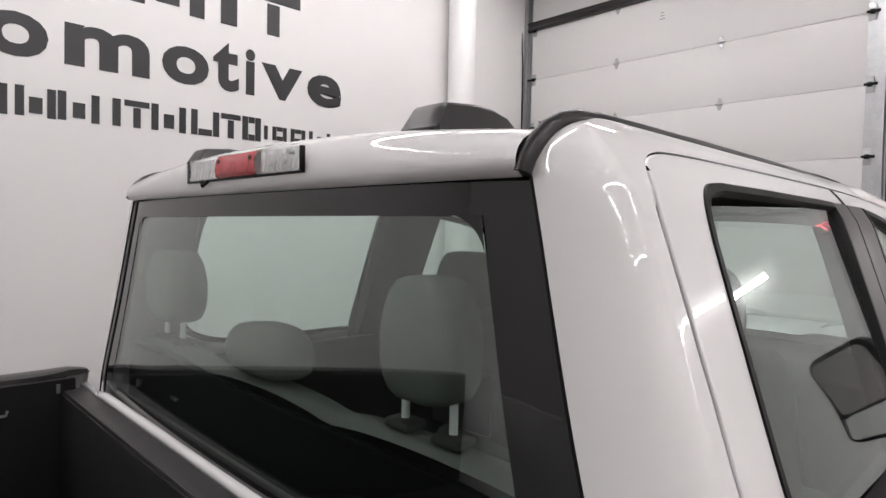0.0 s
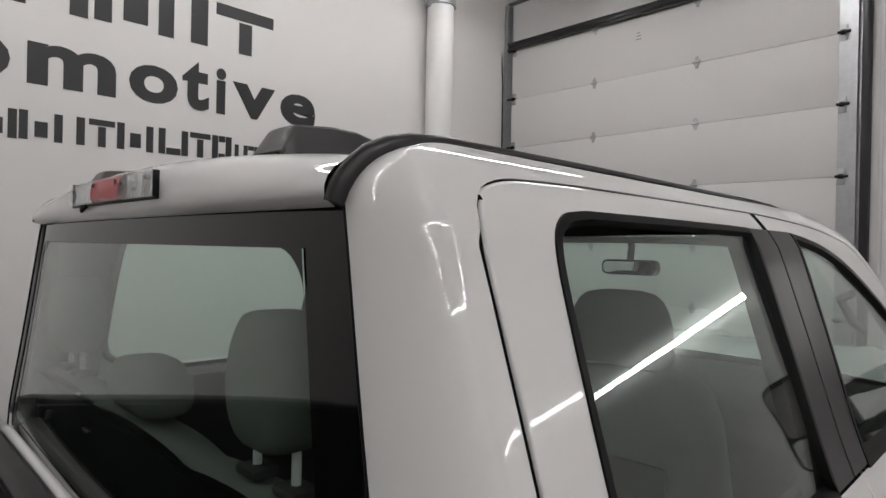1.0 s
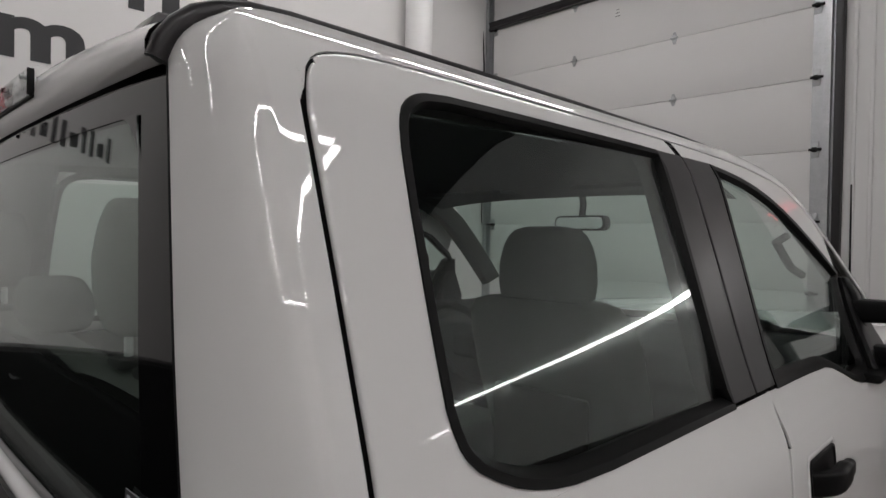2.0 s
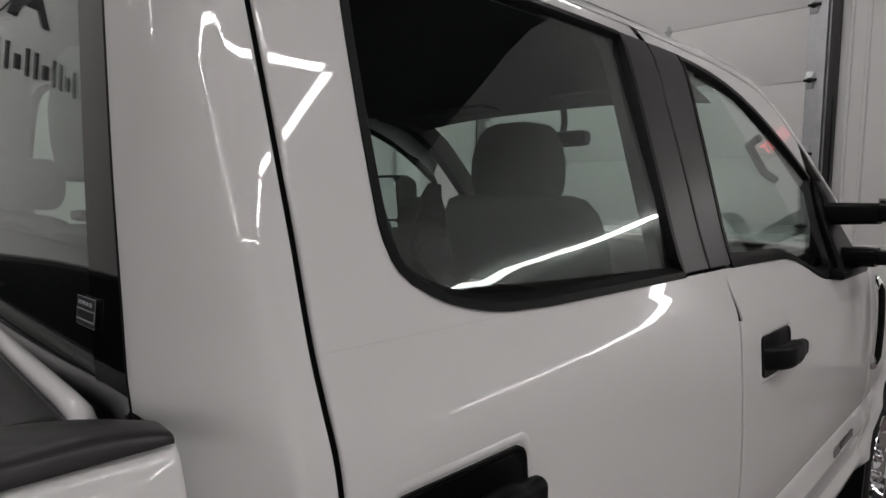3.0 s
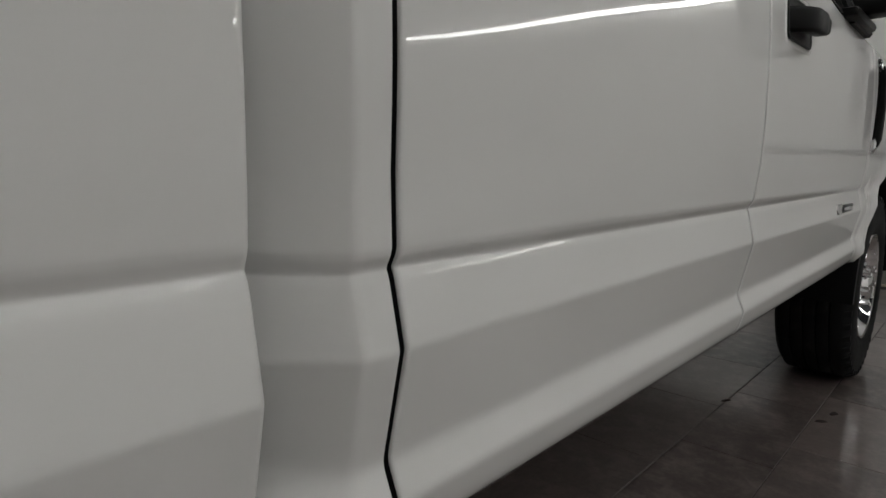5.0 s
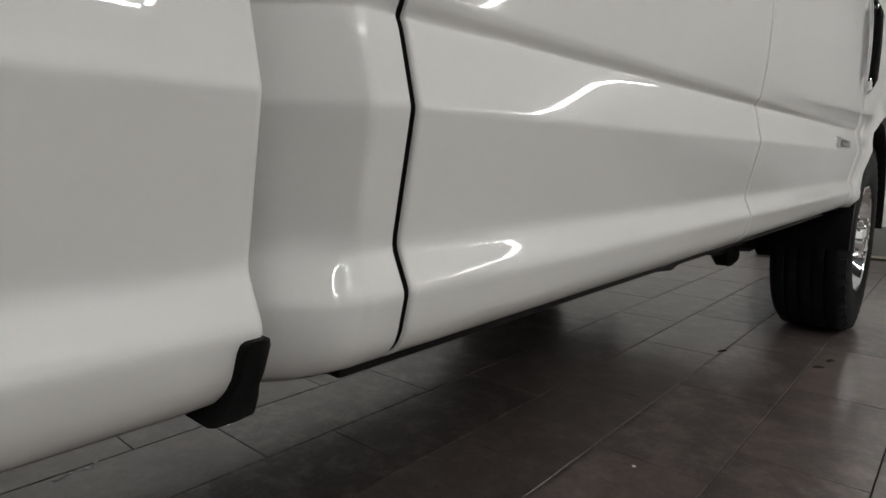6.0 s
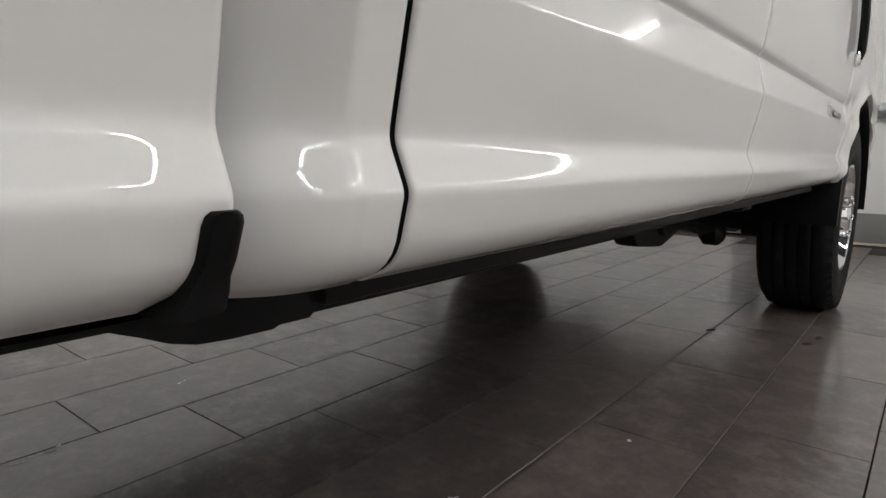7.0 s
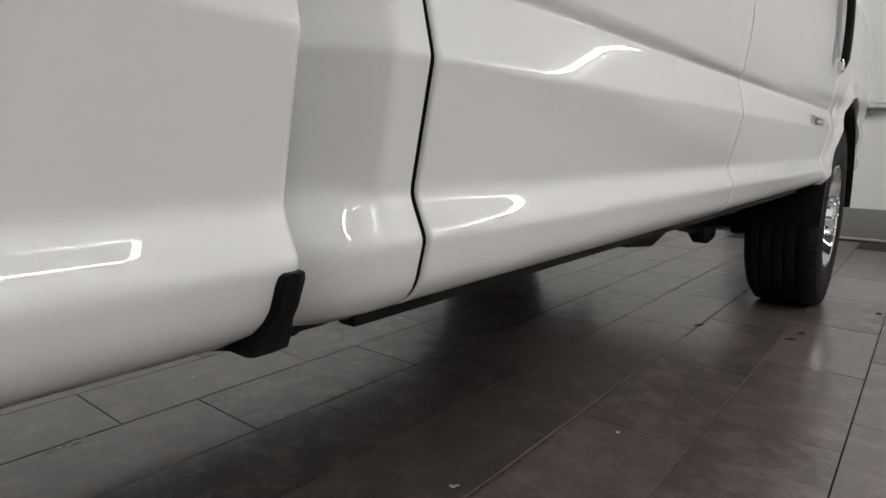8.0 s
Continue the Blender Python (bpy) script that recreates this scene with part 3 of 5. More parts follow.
# outline of the rear door's window opening in the body: rear edge and lower edge as one run
win_rear = lerp_table([1.4665, 1.4705, 1.476, 1.484, 1.493, 1.505, 1.52, 1.548, 1.59, 1.68, 1.76, 1.85, 1.905, 1.932, 1.951, 1.960, 1.9645], [-2.52, -2.61, -2.652, -2.688, -2.716, -2.742, -2.767, -2.790, -2.799, -2.797, -2.793, -2.787, -2.779, -2.767, -2.742, -2.715, -2.67])
WIN_Z = [1.4665, 1.4705, 1.476, 1.484, 1.493, 1.505, 1.52, 1.535, 1.548, 1.57, 1.59, 1.63, 1.68, 1.72, 1.76, 1.80, 1.85, 1.88, 1.905, 1.92, 1.932, 1.943, 1.951, 1.956, 1.960, 1.9645]
WIN_TOP = 1.9645


# rear upper corner of the door, rounded into the roof rail
door_edge = lerp_table([1.88, 1.90, 1.925, 1.94, 1.955, 1.9645, 1.979], [-2.906, -2.9042, -2.9000, -2.8955, -2.8875, -2.8790, -2.862])


def rear_door(s):
    d = part("rear_door", flip(skin([z for z in FINE_Z if z < 1.46] + [1.4664], k(REAR_GAP + 0.0038), lambda z: front_low(z) - 0.0036, 26), s), M_PAINT, truck, "glossy white rear door panel")
    # frame behind the window
    rows = []
    for z in WIN_Z:
        a, b = max(REAR_GAP + 0.0038, door_edge(z)), win_rear(z)
        rows.append(rim([Vector((side_x(y, z), y, z)) for y in spread(a, b, 9)], True, False))
    part("window_post", flip(sheet(rows), s), M_PAINT, d)
    # header over the window
    rows = []
    for y in [-2.8765, -2.872, -2.868, -2.86, -2.85, -2.83, -2.81, -2.79, -2.765, -2.742, -2.715] + spread(-2.68, -1.945, 16):
        lo = WIN_TOP if y > -2.67 else WIN_TOP
        hi = max(rail_low(y) - 0.0035, lo + 0.0004) if y > -2.878 else lo + 0.0002
        row = []
        for i in range(7):
            z = lo + (hi - lo) * i / 6
            row.append(Vector((side_x(y, z), y, z)))
        if y > -2.878:
            row += [row[-1] + Vector((-0.002, 0, 0.001)), row[-1] + Vector((-0.03, 0, 0.001))]
        else:
            row += [row[-1], row[-1]]
        rows.append(row)
    bm = sheet(rows)
    bmesh.ops.remove_doubles(bm, verts=bm.verts[:], dist=0.00005)
    part("window_header", flip(bm, s), M_PAINT, d)
    window(d, s, "rear")
    door_handle(d, s, -2.749, 1.2735, 0.212)
    # satin applique on the pillar
    rows = []
    for z in spread(1.474, 1.9655, 14):
        a = -2.077 + (z - 1.485) * 0.066
        rows.append(rim([Vector((side_x(y, z) + 0.002, y, z)) for y in spread(a, front_high(z) - 0.003, 6)], True, True, 0.02))
    part("pillar_trim", flip(sheet(rows), s), M_SATIN, d, "satin black pillar trim")
    return d


def frame_ring(outer, width, proud, inset):
    """Rubber frame round an opening: outer outline (y, z) drawn inwards."""
    n = len(outer)
    cy = sum(p[0] for p in outer) / n
    cz = sum(p[1] for p in outer) / n
    rows = [[], [], [], [], []]
    for i in range(n):
        p0, p1, p2 = Vector(outer[i - 1]), Vector(outer[i]), Vector(outer[(i + 1) % n])
        t = (p2 - p0).normalized()
        nrm = Vector((-t.y, t.x))
        if nrm.dot(Vector((cy, cz)) - p1) < 0:
            nrm = -nrm
        for j, (w, dx) in enumerate(((0, -0.004), (0.0, proud), (width * 0.55, proud), (width * 0.75, proud - 0.005), (width, -inset))):
            q = p1 + nrm * w
            if j == 4 and q.y > 1.55:
                dx = -0.011
            rows[j].append(Vector((side_x(q.x, q.y) + dx, q.x, q.y)))
    return sheet(rows, close=True), rows[-1]


# the glass bows outwards in its middle
bowed = lerp_table([1.38, 1.48, 1.54, 1.60, 1.71, 1.82, 1.88, 1.935, 1.97], [0.9515, 0.9316, 0.9172, 0.9007, 0.8628, 0.8237, 0.8021, 0.7812, 0.7650])


def pane(edge, inset=0.0, steps=10):
    """A curved pane that fills an edge loop lying on the side surface."""
    ys = [p.y for p in edge]
    zs = [p.z for p in edge]
    bm = bmesh.new()
    lo, hi = min(zs), max(zs)
    levels = spread(lo + 0.0005, hi - 0.0005, 26)
    rows = []
    n = len(edge)
    for z in levels:
        cut = []
        for i in range(n):
            p, q = edge[i], edge[(i + 1) % n]
            if (p.z - z) * (q.z - z) <= 0 and abs(p.z - q.z) > 1e-9:
                cut.append(p.y + (q.y - p.y) * (z - p.z) / (q.z - p.z))
        if len(cut) >= 2:
            a, b = min(cut) - 0.004, max(cut) + 0.004
            rows.append([Vector((side_x(y, z) - side_profile(z) + bowed(z) - inset, y, z)) for y in spread(a, b, steps)])
    bm.free()
    return sheet(rows)


def rear_outline():
    pts = [(win_rear(z), z) for z in WIN_Z[::-1]]
    pts = [(-2.30, 1.9665), (-2.50, 1.966)] + pts + [(-2.40, 1.466), (-2.25, 1.4657), (-2.15, 1.4655)]
    pts += [(-2.077, 1.4655)] + [(-2.077 + (z - 1.485) * 0.066, z) for z in spread(1.50, 1.93, 8)] + [(-2.047, 1.966), (-2.15, 1.967)]
    return pts


front_top = [(-1.762, 1.964), (-1.68, 1.957), (-1.584, 1.944), (-1.50, 1.927), (-1.413, 1.904), (-1.32, 1.872), (-1.227, 1.832), (-1.13, 1.783), (-1.041, 1.732), (-0.97, 1.688)]


def front_outline():
    pts = list(front_top)
    pts += [(-1.00, 1.66), (-1.03, 1.60), (-1.045, 1.50), (-1.06, 1.42), (-1.10, 1.392), (-1.19, 1.385), (-1.25, 1.396), (-1.32, 1.424), (-1.39, 1.448), (-1.46, 1.459)]
    pts += [(-1.60, 1.463), (-1.72, 1.4645), (-1.838, 1.465)]
    pts += [(-1.838 + (z - 1.485) * 0.158, z) for z in spread(1.50, 1.93, 8)]
    return pts


def window(parent, s, which):
    bm, edge = frame_ring(rear_outline() if which == "rear" else front_outline(), 0.021 if which == "rear" else 0.026, 0.0035, 0.016)
    w = part("window", flip(bm, s), M_RUBBER, parent, "black rubber window frame")
    g = part("pane", flip(thicken(pane(edge), 0.004), s), M_GLASS, w, "lightly tinted window pane", angle=60)
    g.visible_shadow = False
    return w


def door_handle(parent, s, yc, zc, w):
    """A recessed bezel with a pull bar hinged at the rear end."""
    h = 0.092
    y0, y1 = yc - w / 2, yc + w / 2
    x0 = side_x(yc, zc)
    out = rounded(y0, y1, zc - h / 2, zc + h / 2, 0.017)
    rows = []
    for dx, sh in ((-0.002, 0.0), (0.0045, 0.0), (0.005, 0.003), (0.003, 0.006), (0.0018, 0.011)):
        rows.append([(side_x(u, v) + dx, yc + (u - yc) * (1 - sh * 2 / w), zc + (v - zc) * (1 - sh * 2 / h)) for u, v in out])
    bez = sheet(rows, close=True)
    bez.verts.ensure_lookup_table()
    n = len(out)
    bez.faces.new([bez.verts[len(rows) * n - n + i] for i in range(n)])
    hd = part("handle", flip(bez, s), M_BLACK, parent, "black plastic door handle")
    # painted lip round the bezel
    rows = []
    for dx, grow in ((0.0001, 0.013), (0.0018, 0.010), (0.0024, 0.006), (0.0016, 0.003), (-0.001, 0.0)):
        rows.append([(side_x(u, v) + dx, yc + (u - yc) * (1 + grow * 2 / w), zc + (v - zc) * (1 + grow * 2 / h)) for u, v in out])
    part("recess_lip", flip(sheet(rows, close=True), s), M_PAINT, hd)
    # pull bar: thick at the rear root, standing off towards the front
    rows = []
    zb = zc - 0.006
    for t in spread(0, 1, 15):
        y = y0 + 0.010 + t * (w - 0.026)
        off = x0 - 0.012 + 0.046 * (1 - (1 - min(1.0, t * 2.2)) ** 2)
        u = min(1.0, max(0.0, (t - 0.70) / 0.16))
        half = 0.0265 - 0.006 * u * u * (3 - 2 * u) if t < 0.97 else 0.019
        zz = zb + 0.001 + 0.006 * t
        depth = 0.03 if t < 0.82 else 0.024
        sec = rounded(-depth / 2, depth / 2, -half, half, min(0.010, half * 0.7, depth * 0.4), 3)
        rows.append([(off + u, y, zz + v) for u, v in sec])
    part("pull_bar", flip(capped(rows), s), M_BLACK, hd)
    return hd


def front_door(s):
    FRONT = -0.635
    d = part("front_door", flip(skin([z for z in FINE_Z if z < 1.36] + [1.362], lambda z: front_low(z) + 0.0036, k(FRONT), 30), s), M_PAINT, truck, "glossy white front door panel")
    # shoulder up to the waist, which dips towards the mirror
    waist = lerp_table([-1.92, -1.60, -1.46, -1.39, -1.32, -1.25, -1.19, -1.10, -0.63], [1.4665, 1.464, 1.459, 1.448, 1.424, 1.396, 1.382, 1.376, 1.366])
    rows = []
    for t in spread(0, 1, 13):
        row = []
        for y in spread(front_low(1.42) + 0.0036, FRONT, 40):
            top = waist(y)
            z = 1.362 + (top - 1.362) * t
            row.append(Vector((side_x(y, z), y, z)))
        rows.append(rim(row, True, True))
    part("shoulder", flip(sheet(rows), s), M_PAINT, d)
    # header
    rows = []
    tops = lerp_table([p[0] for p in front_top], [p[1] for p in front_top])
    for y in spread(-1.914, -0.98, 24):
        lo = tops(y) if y > -1.762 else 1.9645
        hi = max(lo + 0.001, rail_low(y) - 0.0035)
        row = [Vector((side_x(y, z), y, z)) for z in spread(lo, hi, 6)]
        rows.append(row + [row[-1] + Vector((-0.03, 0, 0.001))])
    part("window_header", flip(sheet(rows), s), M_PAINT, d)
    window(d, s, "front")
    door_handle(d, s, -1.70, 1.266, 0.205)
    rows = []
    for z in spread(1.474, 1.9655, 14):
        b = -1.838 + (z - 1.485) * 0.158
        rows.append(rim([Vector((side_x(y, z) + 0.002, y, z)) for y in spread(front_high(z) + 0.003, b, 6)], True, True, 0.02))
    part("pillar_trim", flip(sheet(rows), s), M_SATIN, d, "satin black pillar trim")
    # badge low on the door
    bd = part("badge", flip(block(side_x(-0.9, 0.815) - 0.004, side_x(-0.9, 0.815) + 0.004, -1.06, -0.985, 0.800, 0.835, 0.004), s), M_CHROME, d, "small chrome badge")
    part("badge_plate", flip(block(side_x(-0.9, 0.815) - 0.004, side_x(-0.9, 0.815) + 0.003, -0.978, -0.80, 0.803, 0.830, 0.003), s), M_SATIN, bd)
    part("badge_bar", flip(block(side_x(-0.9, 0.815) + 0.0035, side_x(-0.9, 0.815) + 0.0052, -0.965, -0.815, 0.811, 0.822, 0.0008), s), M_CHROME, bd)
    return d


BACK_Z = [z for z in FINE_Z if z < 1.46] + spread(1.462, 1.93, 26) + [1.945, 1.957, 1.967, 1.977, 1.987, 1.997, 2.006, 2.014, 2.021, 2.027, 2.0313]
glass_x = lerp_table([1.38, 1.44, 1.50, 1.65, 1.80, 1.90, 1.957], [0.864, 0.845, 0.825, 0.774, 0.731, 0.704, 0.688])


def back_y(z):
    return -3.042 + max(0.0, z - 1.45) * 0.075


def corner_y(z):
    """The rounded upper rear edge of the cab side."""
    return -2.85 - 0.154 * math.sqrt(max(0.0, 1 - ((z - 1.957) / 0.0795) ** 2))


def cab_corner(s):
    """The cab's rear corner: from the door gap round to the rear window and up to the roof moulding."""
    rows = []
    for z in BACK_Z:
        x = side_x(-2.93, z)
        if z <= 1.957:
            xe = glass_x(z) + 0.004 if z > 1.42 else x - 0.085 + max(0, z - 1.30) / 0.12 * (glass_x(1.42) + 0.004 - (x - 0.085))
            ye = back_y(z) - 0.002 if z > 1.42 else -3.030
        else:
            t = (z - 1.957) / 0.0795
            xe = 0.688 + 0.018 * t
            ye = corner_y(z)
        if z < 1.926:
            row = [Vector((x - 0.0046, REAR_GAP - 0.0038, z)), Vector((x - 0.0032, REAR_GAP - 0.0038, z)), Vector((x - 0.0012, REAR_GAP - 0.0046, z)), Vector((x, REAR_GAP - 0.0064, z)), Vector((x, REAR_GAP - 0.009, z))]
        else:
            row = [Vector((side_x(-2.9, z), y, z)) for y in (-2.9045, -2.906, -2.908, -2.911, -2.917)]
        row += [Vector((x, -2.93, z)), Vector((x, -2.944, z)), Vector((x - 0.0003, -2.949, z)), Vector((x - 0.0016, -2.953, z))]
        y0, n = -2.953, 16
        for i in range(1, n + 1):
            a = math.pi / 2 * i / n
            e = 2 / (1.12 + 0.63 * max(0.0, min(1.0, (z - 1.30) / 0.45), min(1.0, (0.70 - z) / 0.07)))
            row.append(Vector((xe + (x - 0.0016 - xe) * math.cos(a) ** e, y0 + (ye - y0) * math.sin(a) ** e, z)))
        row.append(Vector((xe - 0.004, ye + 0.022, z)))
        if z > 1.957:
            row = [Vector((p.x, max(p.y, ye), z)) for p in row]
        rows.append(row)
    c = part("cab_corner", flip(sheet(rows), s), M_PAINT, truck, "glossy white rear cab corner", angle=60)
    # lower edge turned in
    base = rows[0]
    part("lower_return", flip(sheet([base, [p + Vector((-0.05 if i < 12 else -0.02, 0.0 if i < 8 else 0.03, 0.004)) for i, p in enumerate(base)]]), s), M_PAINT, c)
    return c


def roof_rail(s):
    """The band above the doors, down the windscreen pillar."""
    rows = []
    for y in [-2.9045, -2.90, -2.893, -2.88, -2.868, -2.85, -2.83, -2.81, -2.79] + spread(-2.74, -0.62, 44):
        lo = rail_low(y)
        x0 = side_x(y, lo)
        top = 2.0365 if y > -2.85 else 1.957 + 0.0795 * math.sqrt(1 - ((y + 2.85) / 0.154) ** 2)
        dz = top - lo if y < -1.6 else (2.0365 - 1.994) + 0.012 * min(1, (y + 1.6) / 0.6)
        dx = (x0 - 0.703) if y < -1.6 else (side_x(-1.6, rail_low(-1.6)) - 0.703) + 0.012 * min(1, (y + 1.6) / 0.6)
        row = [Vector((x0 - 0.010, y, lo)), Vector((x0 - 0.003, y, lo)), Vector((x0 - 0.001, y, lo + 0.0008))]
        for i in range(11):
            t = max(0.05, i / 10)
            if y < -1.6:
                z = lo + dz * t
                row.append(Vector((side_x(y, z), y, z)))
            else:
                row.append(Vector((x0 - dx * (1 - math.cos(t * 1.35)) / (1 - math.cos(1.35)), y, lo + dz * math.sin(t * 1.35) / math.sin(1.35))))
        rows.append(row)
    r = part("roof_rail", flip(sheet(rows), s), M_PAINT, truck, "white roof rail above the doors", angle=60)
    return r


def moulding(s):
    """Black drip moulding: broad at its rear end, thin along the roof."""
    path = [(0.686, -3.016, 1.955, 0.0125), (0.688, -3.010, 1.974, 0.0130), (0.691, -2.997, 1.993, 0.0130), (0.692, -2.977, 2.010, 0.0130), (0.692, -2.950, 2.0235, 0.0118), (0.691, -2.915, 2.033, 0.0105), (0.689, -2.86, 2.0395, 0.0085), (0.687, -2.74, 2.043, 0.0065), (0.686, -2.55, 2.045, 0.0058), (0.684, -2.2, 2.046, 0.0055), (0.682, -1.9, 2.045, 0.005), (0.676, -1.6, 2.039, 0.005), (0.666, -1.36, 2.016, 0.005)]
    pts = []
    rad = []
    for a, b in zip(path, path[1:]):
        for i in range(4):
            t = i / 4
            pts.append(tuple(a[j] + (b[j] - a[j]) * t for j in range(3)))
            rad.append(a[3] + (b[3] - a[3]) * t)
    pts.append(path[-1][:3])
    rad.append(path[-1][3])
    return part("roof_moulding", flip(tube(pts, rad, 14, 0.8, (1, 0, 0)), s), M_SATIN, truck, "black roof drip moulding", angle=70)


def roof():
    stations = [(-3.012, 1.951), (-3.022, 1.957), (-3.027, 1.97), (-3.027, 1.985), (-3.023, 2.003), (-3.014, 2.020), (-3.0, 2.034), (-2.98, 2.044), (-2.95, 2.050), (-2.90, 2.056)]
    stations += [(y, 2.056 + 0.030 * math.sin(min(1, (y + 2.9) / 0.8) * math.pi / 2)) for y in spread(-2.82, -1.75, 12)]
    stations += [(-1.6, 2.083), (-1.45, 2.072), (-1.35, 2.058), (-1.26, 2.035), (-1.20, 2.008), (-1.17, 1.985)]
    rows = []
    for y, z in stations:
        row = []
        for u in spread(-1, 1, 41):
            x = 0.684 * u
            up = max(0.0, min(1.0, (z - 1.957) / 0.09))
            crown = 0.036 * abs(u) ** 2.4 * up
            bow = 0.016 * (1 - u * u) * (1 if y < -2.94 else max(0, 1 - (y + 2.94) / 0.2))
            fore = 0.06 * abs(u) ** 2 * (1 if y > -1.5 else 0) * min(1, (y + 1.5) / 0.2)
            row.append((x, y - bow - fore, z - crown))
        rows.append(row)
    # two long shallow ribs pressed into the roof skin
    bm = sheet(rows)
    for v in bm.verts:
        if -2.8 < v.co.y < -1.5 and (0.20 < abs(v.co.x) < 0.26 or 0.46 < abs(v.co.x) < 0.52):
            v.co.z -= 0.004
    r = part("roof", bm, M_PAINT, truck, "glossy white cab roof", angle=50)
    # headliner
    rows = [[(x, y, z - 0.055 - 0.03 * abs(x / 0.66) ** 3) for x in spread(-0.66, 0.66, 15)] for y, z in [(-2.97, 2.0), (-2.9, 2.045), (-2.4, 2.075), (-1.8, 2.08), (-1.45, 2.055), (-1.24, 2.0)]]
    part("headliner", sheet(rows), M_HEAD, r, "grey felt headliner")
    return r


def rear_window():
    """The rear window: a black border on the glass, the pane, and the rubber round it."""
    rows = []
    zs = spread(1.39, 1.957, 20)
    for z in zs:
        e = glass_x(z) - 0.002
        rows.append([(e * u, back_y(z) - 0.018 * (1 - u * u) + (0.006 * abs(u) ** 8), z) for u in spread(-1, 1, 31)])
    w = part("rear_window", thicken(sheet(rows), 0.004), M_REAR, truck, "lightly tinted rear window", angle=60)
    w.visible_shadow = False
    # border: bands lying behind the pane
    def strip_of(u0, u1, z0, z1, n, m):
        out = []
        for z in spread(z0, z1, m):
            e = glass_x(z) - 0.002
            out.append([(e * u, back_y(z) - 0.018 * (1 - u * u) + (0.006 * abs(u) ** 8) - 0.0014, z) for u in spread(u0, u1, n)])
        return sheet(out)

    part("border", strip_of(-1, 1, 1.906, 1.957, 31, 4), M_FRIT, w, "black printed border")
    part("border", strip_of(0.885, 1, 1.39, 1.906, 4, 16), M_FRIT, w)
    part("border", strip_of(-1, -0.885, 1.39, 1.906, 4, 16), M_FRIT, w)
    part("border", strip_of(-0.885, 0.885, 1.39, 1.43, 25, 3), M_FRIT, w)
    # rounded inner corners of the border
    for s in (1, -1):
        xc, zc, r = 0.886 * (glass_x(1.906) - 0.002), 1.907, 0.055
        arc = [(xc - r + r * math.sin(a), zc - r + r * math.cos(a)) for a in spread(0, math.pi / 2, 9)]
        bm = bmesh.new()
        arc = [(x + 0.885 * (glass_x(z) - glass_x(zc)), z) for x, z in arc]
        vs = [bm.verts.new((x * s, back_y(z) - 0.018 * (1 - (x / glass_x(z)) ** 2) - 0.0016, z)) for x, z in [(xc, zc)] + arc]
        for i in range(1, len(arc)):
            bm.faces.new([vs[0], vs[i], vs[i + 1]] if s > 0 else [vs[0], vs[i + 1], vs[i]])
        part("border", bm, M_FRIT, w)
    for s in (1, -1):
        pts = [((glass_x(z) + 0.001) * s, back_y(z) - 0.001, z) for z in spread(1.38, 1.957, 20)]
        part("seal", tube(pts, 0.0024, 8), M_RUBBER, w)
    # sticker in the lower corner of the pane: a printed label
    def stuck(name, x0, x1, z0, z1, off, material, parent, label=""):
        bm = block(x0, x1, 0.0, 0.0004, z0, z1)
        for v in bm.verts:
            v.co.y = back_y(v.co.z) - 0.018 * (1 - (v.co.x / glass_x(v.co.z)) ** 2) - off + v.co.y
        return part(name, bm, material, parent, label, smooth=False)

    st = stuck("sticker", 0.696, 0.752, 1.480, 1.511, 0.0024, M_LABEL, w, "small printed sticker")
    stuck("print_bar", 0.697, 0.751, 1.4985, 1.5102, 0.0029, M_INK, st)
    for i in range(8):
        stuck("print_bar", 0.6985 + i * 0.0065, 0.7037 + i * 0.0065, 1.4875, 1.4965, 0.0029, M_INK, st)
    stuck("print_bar", 0.697, 0.751, 1.4808, 1.4855, 0.0029, M_INK, st)
    for i in range(4):
        stuck("print_bar", 0.703 + i * 0.011, 0.711 + i * 0.011, 1.5025, 1.5065, 0.0034, M_LABEL, st)
    return w


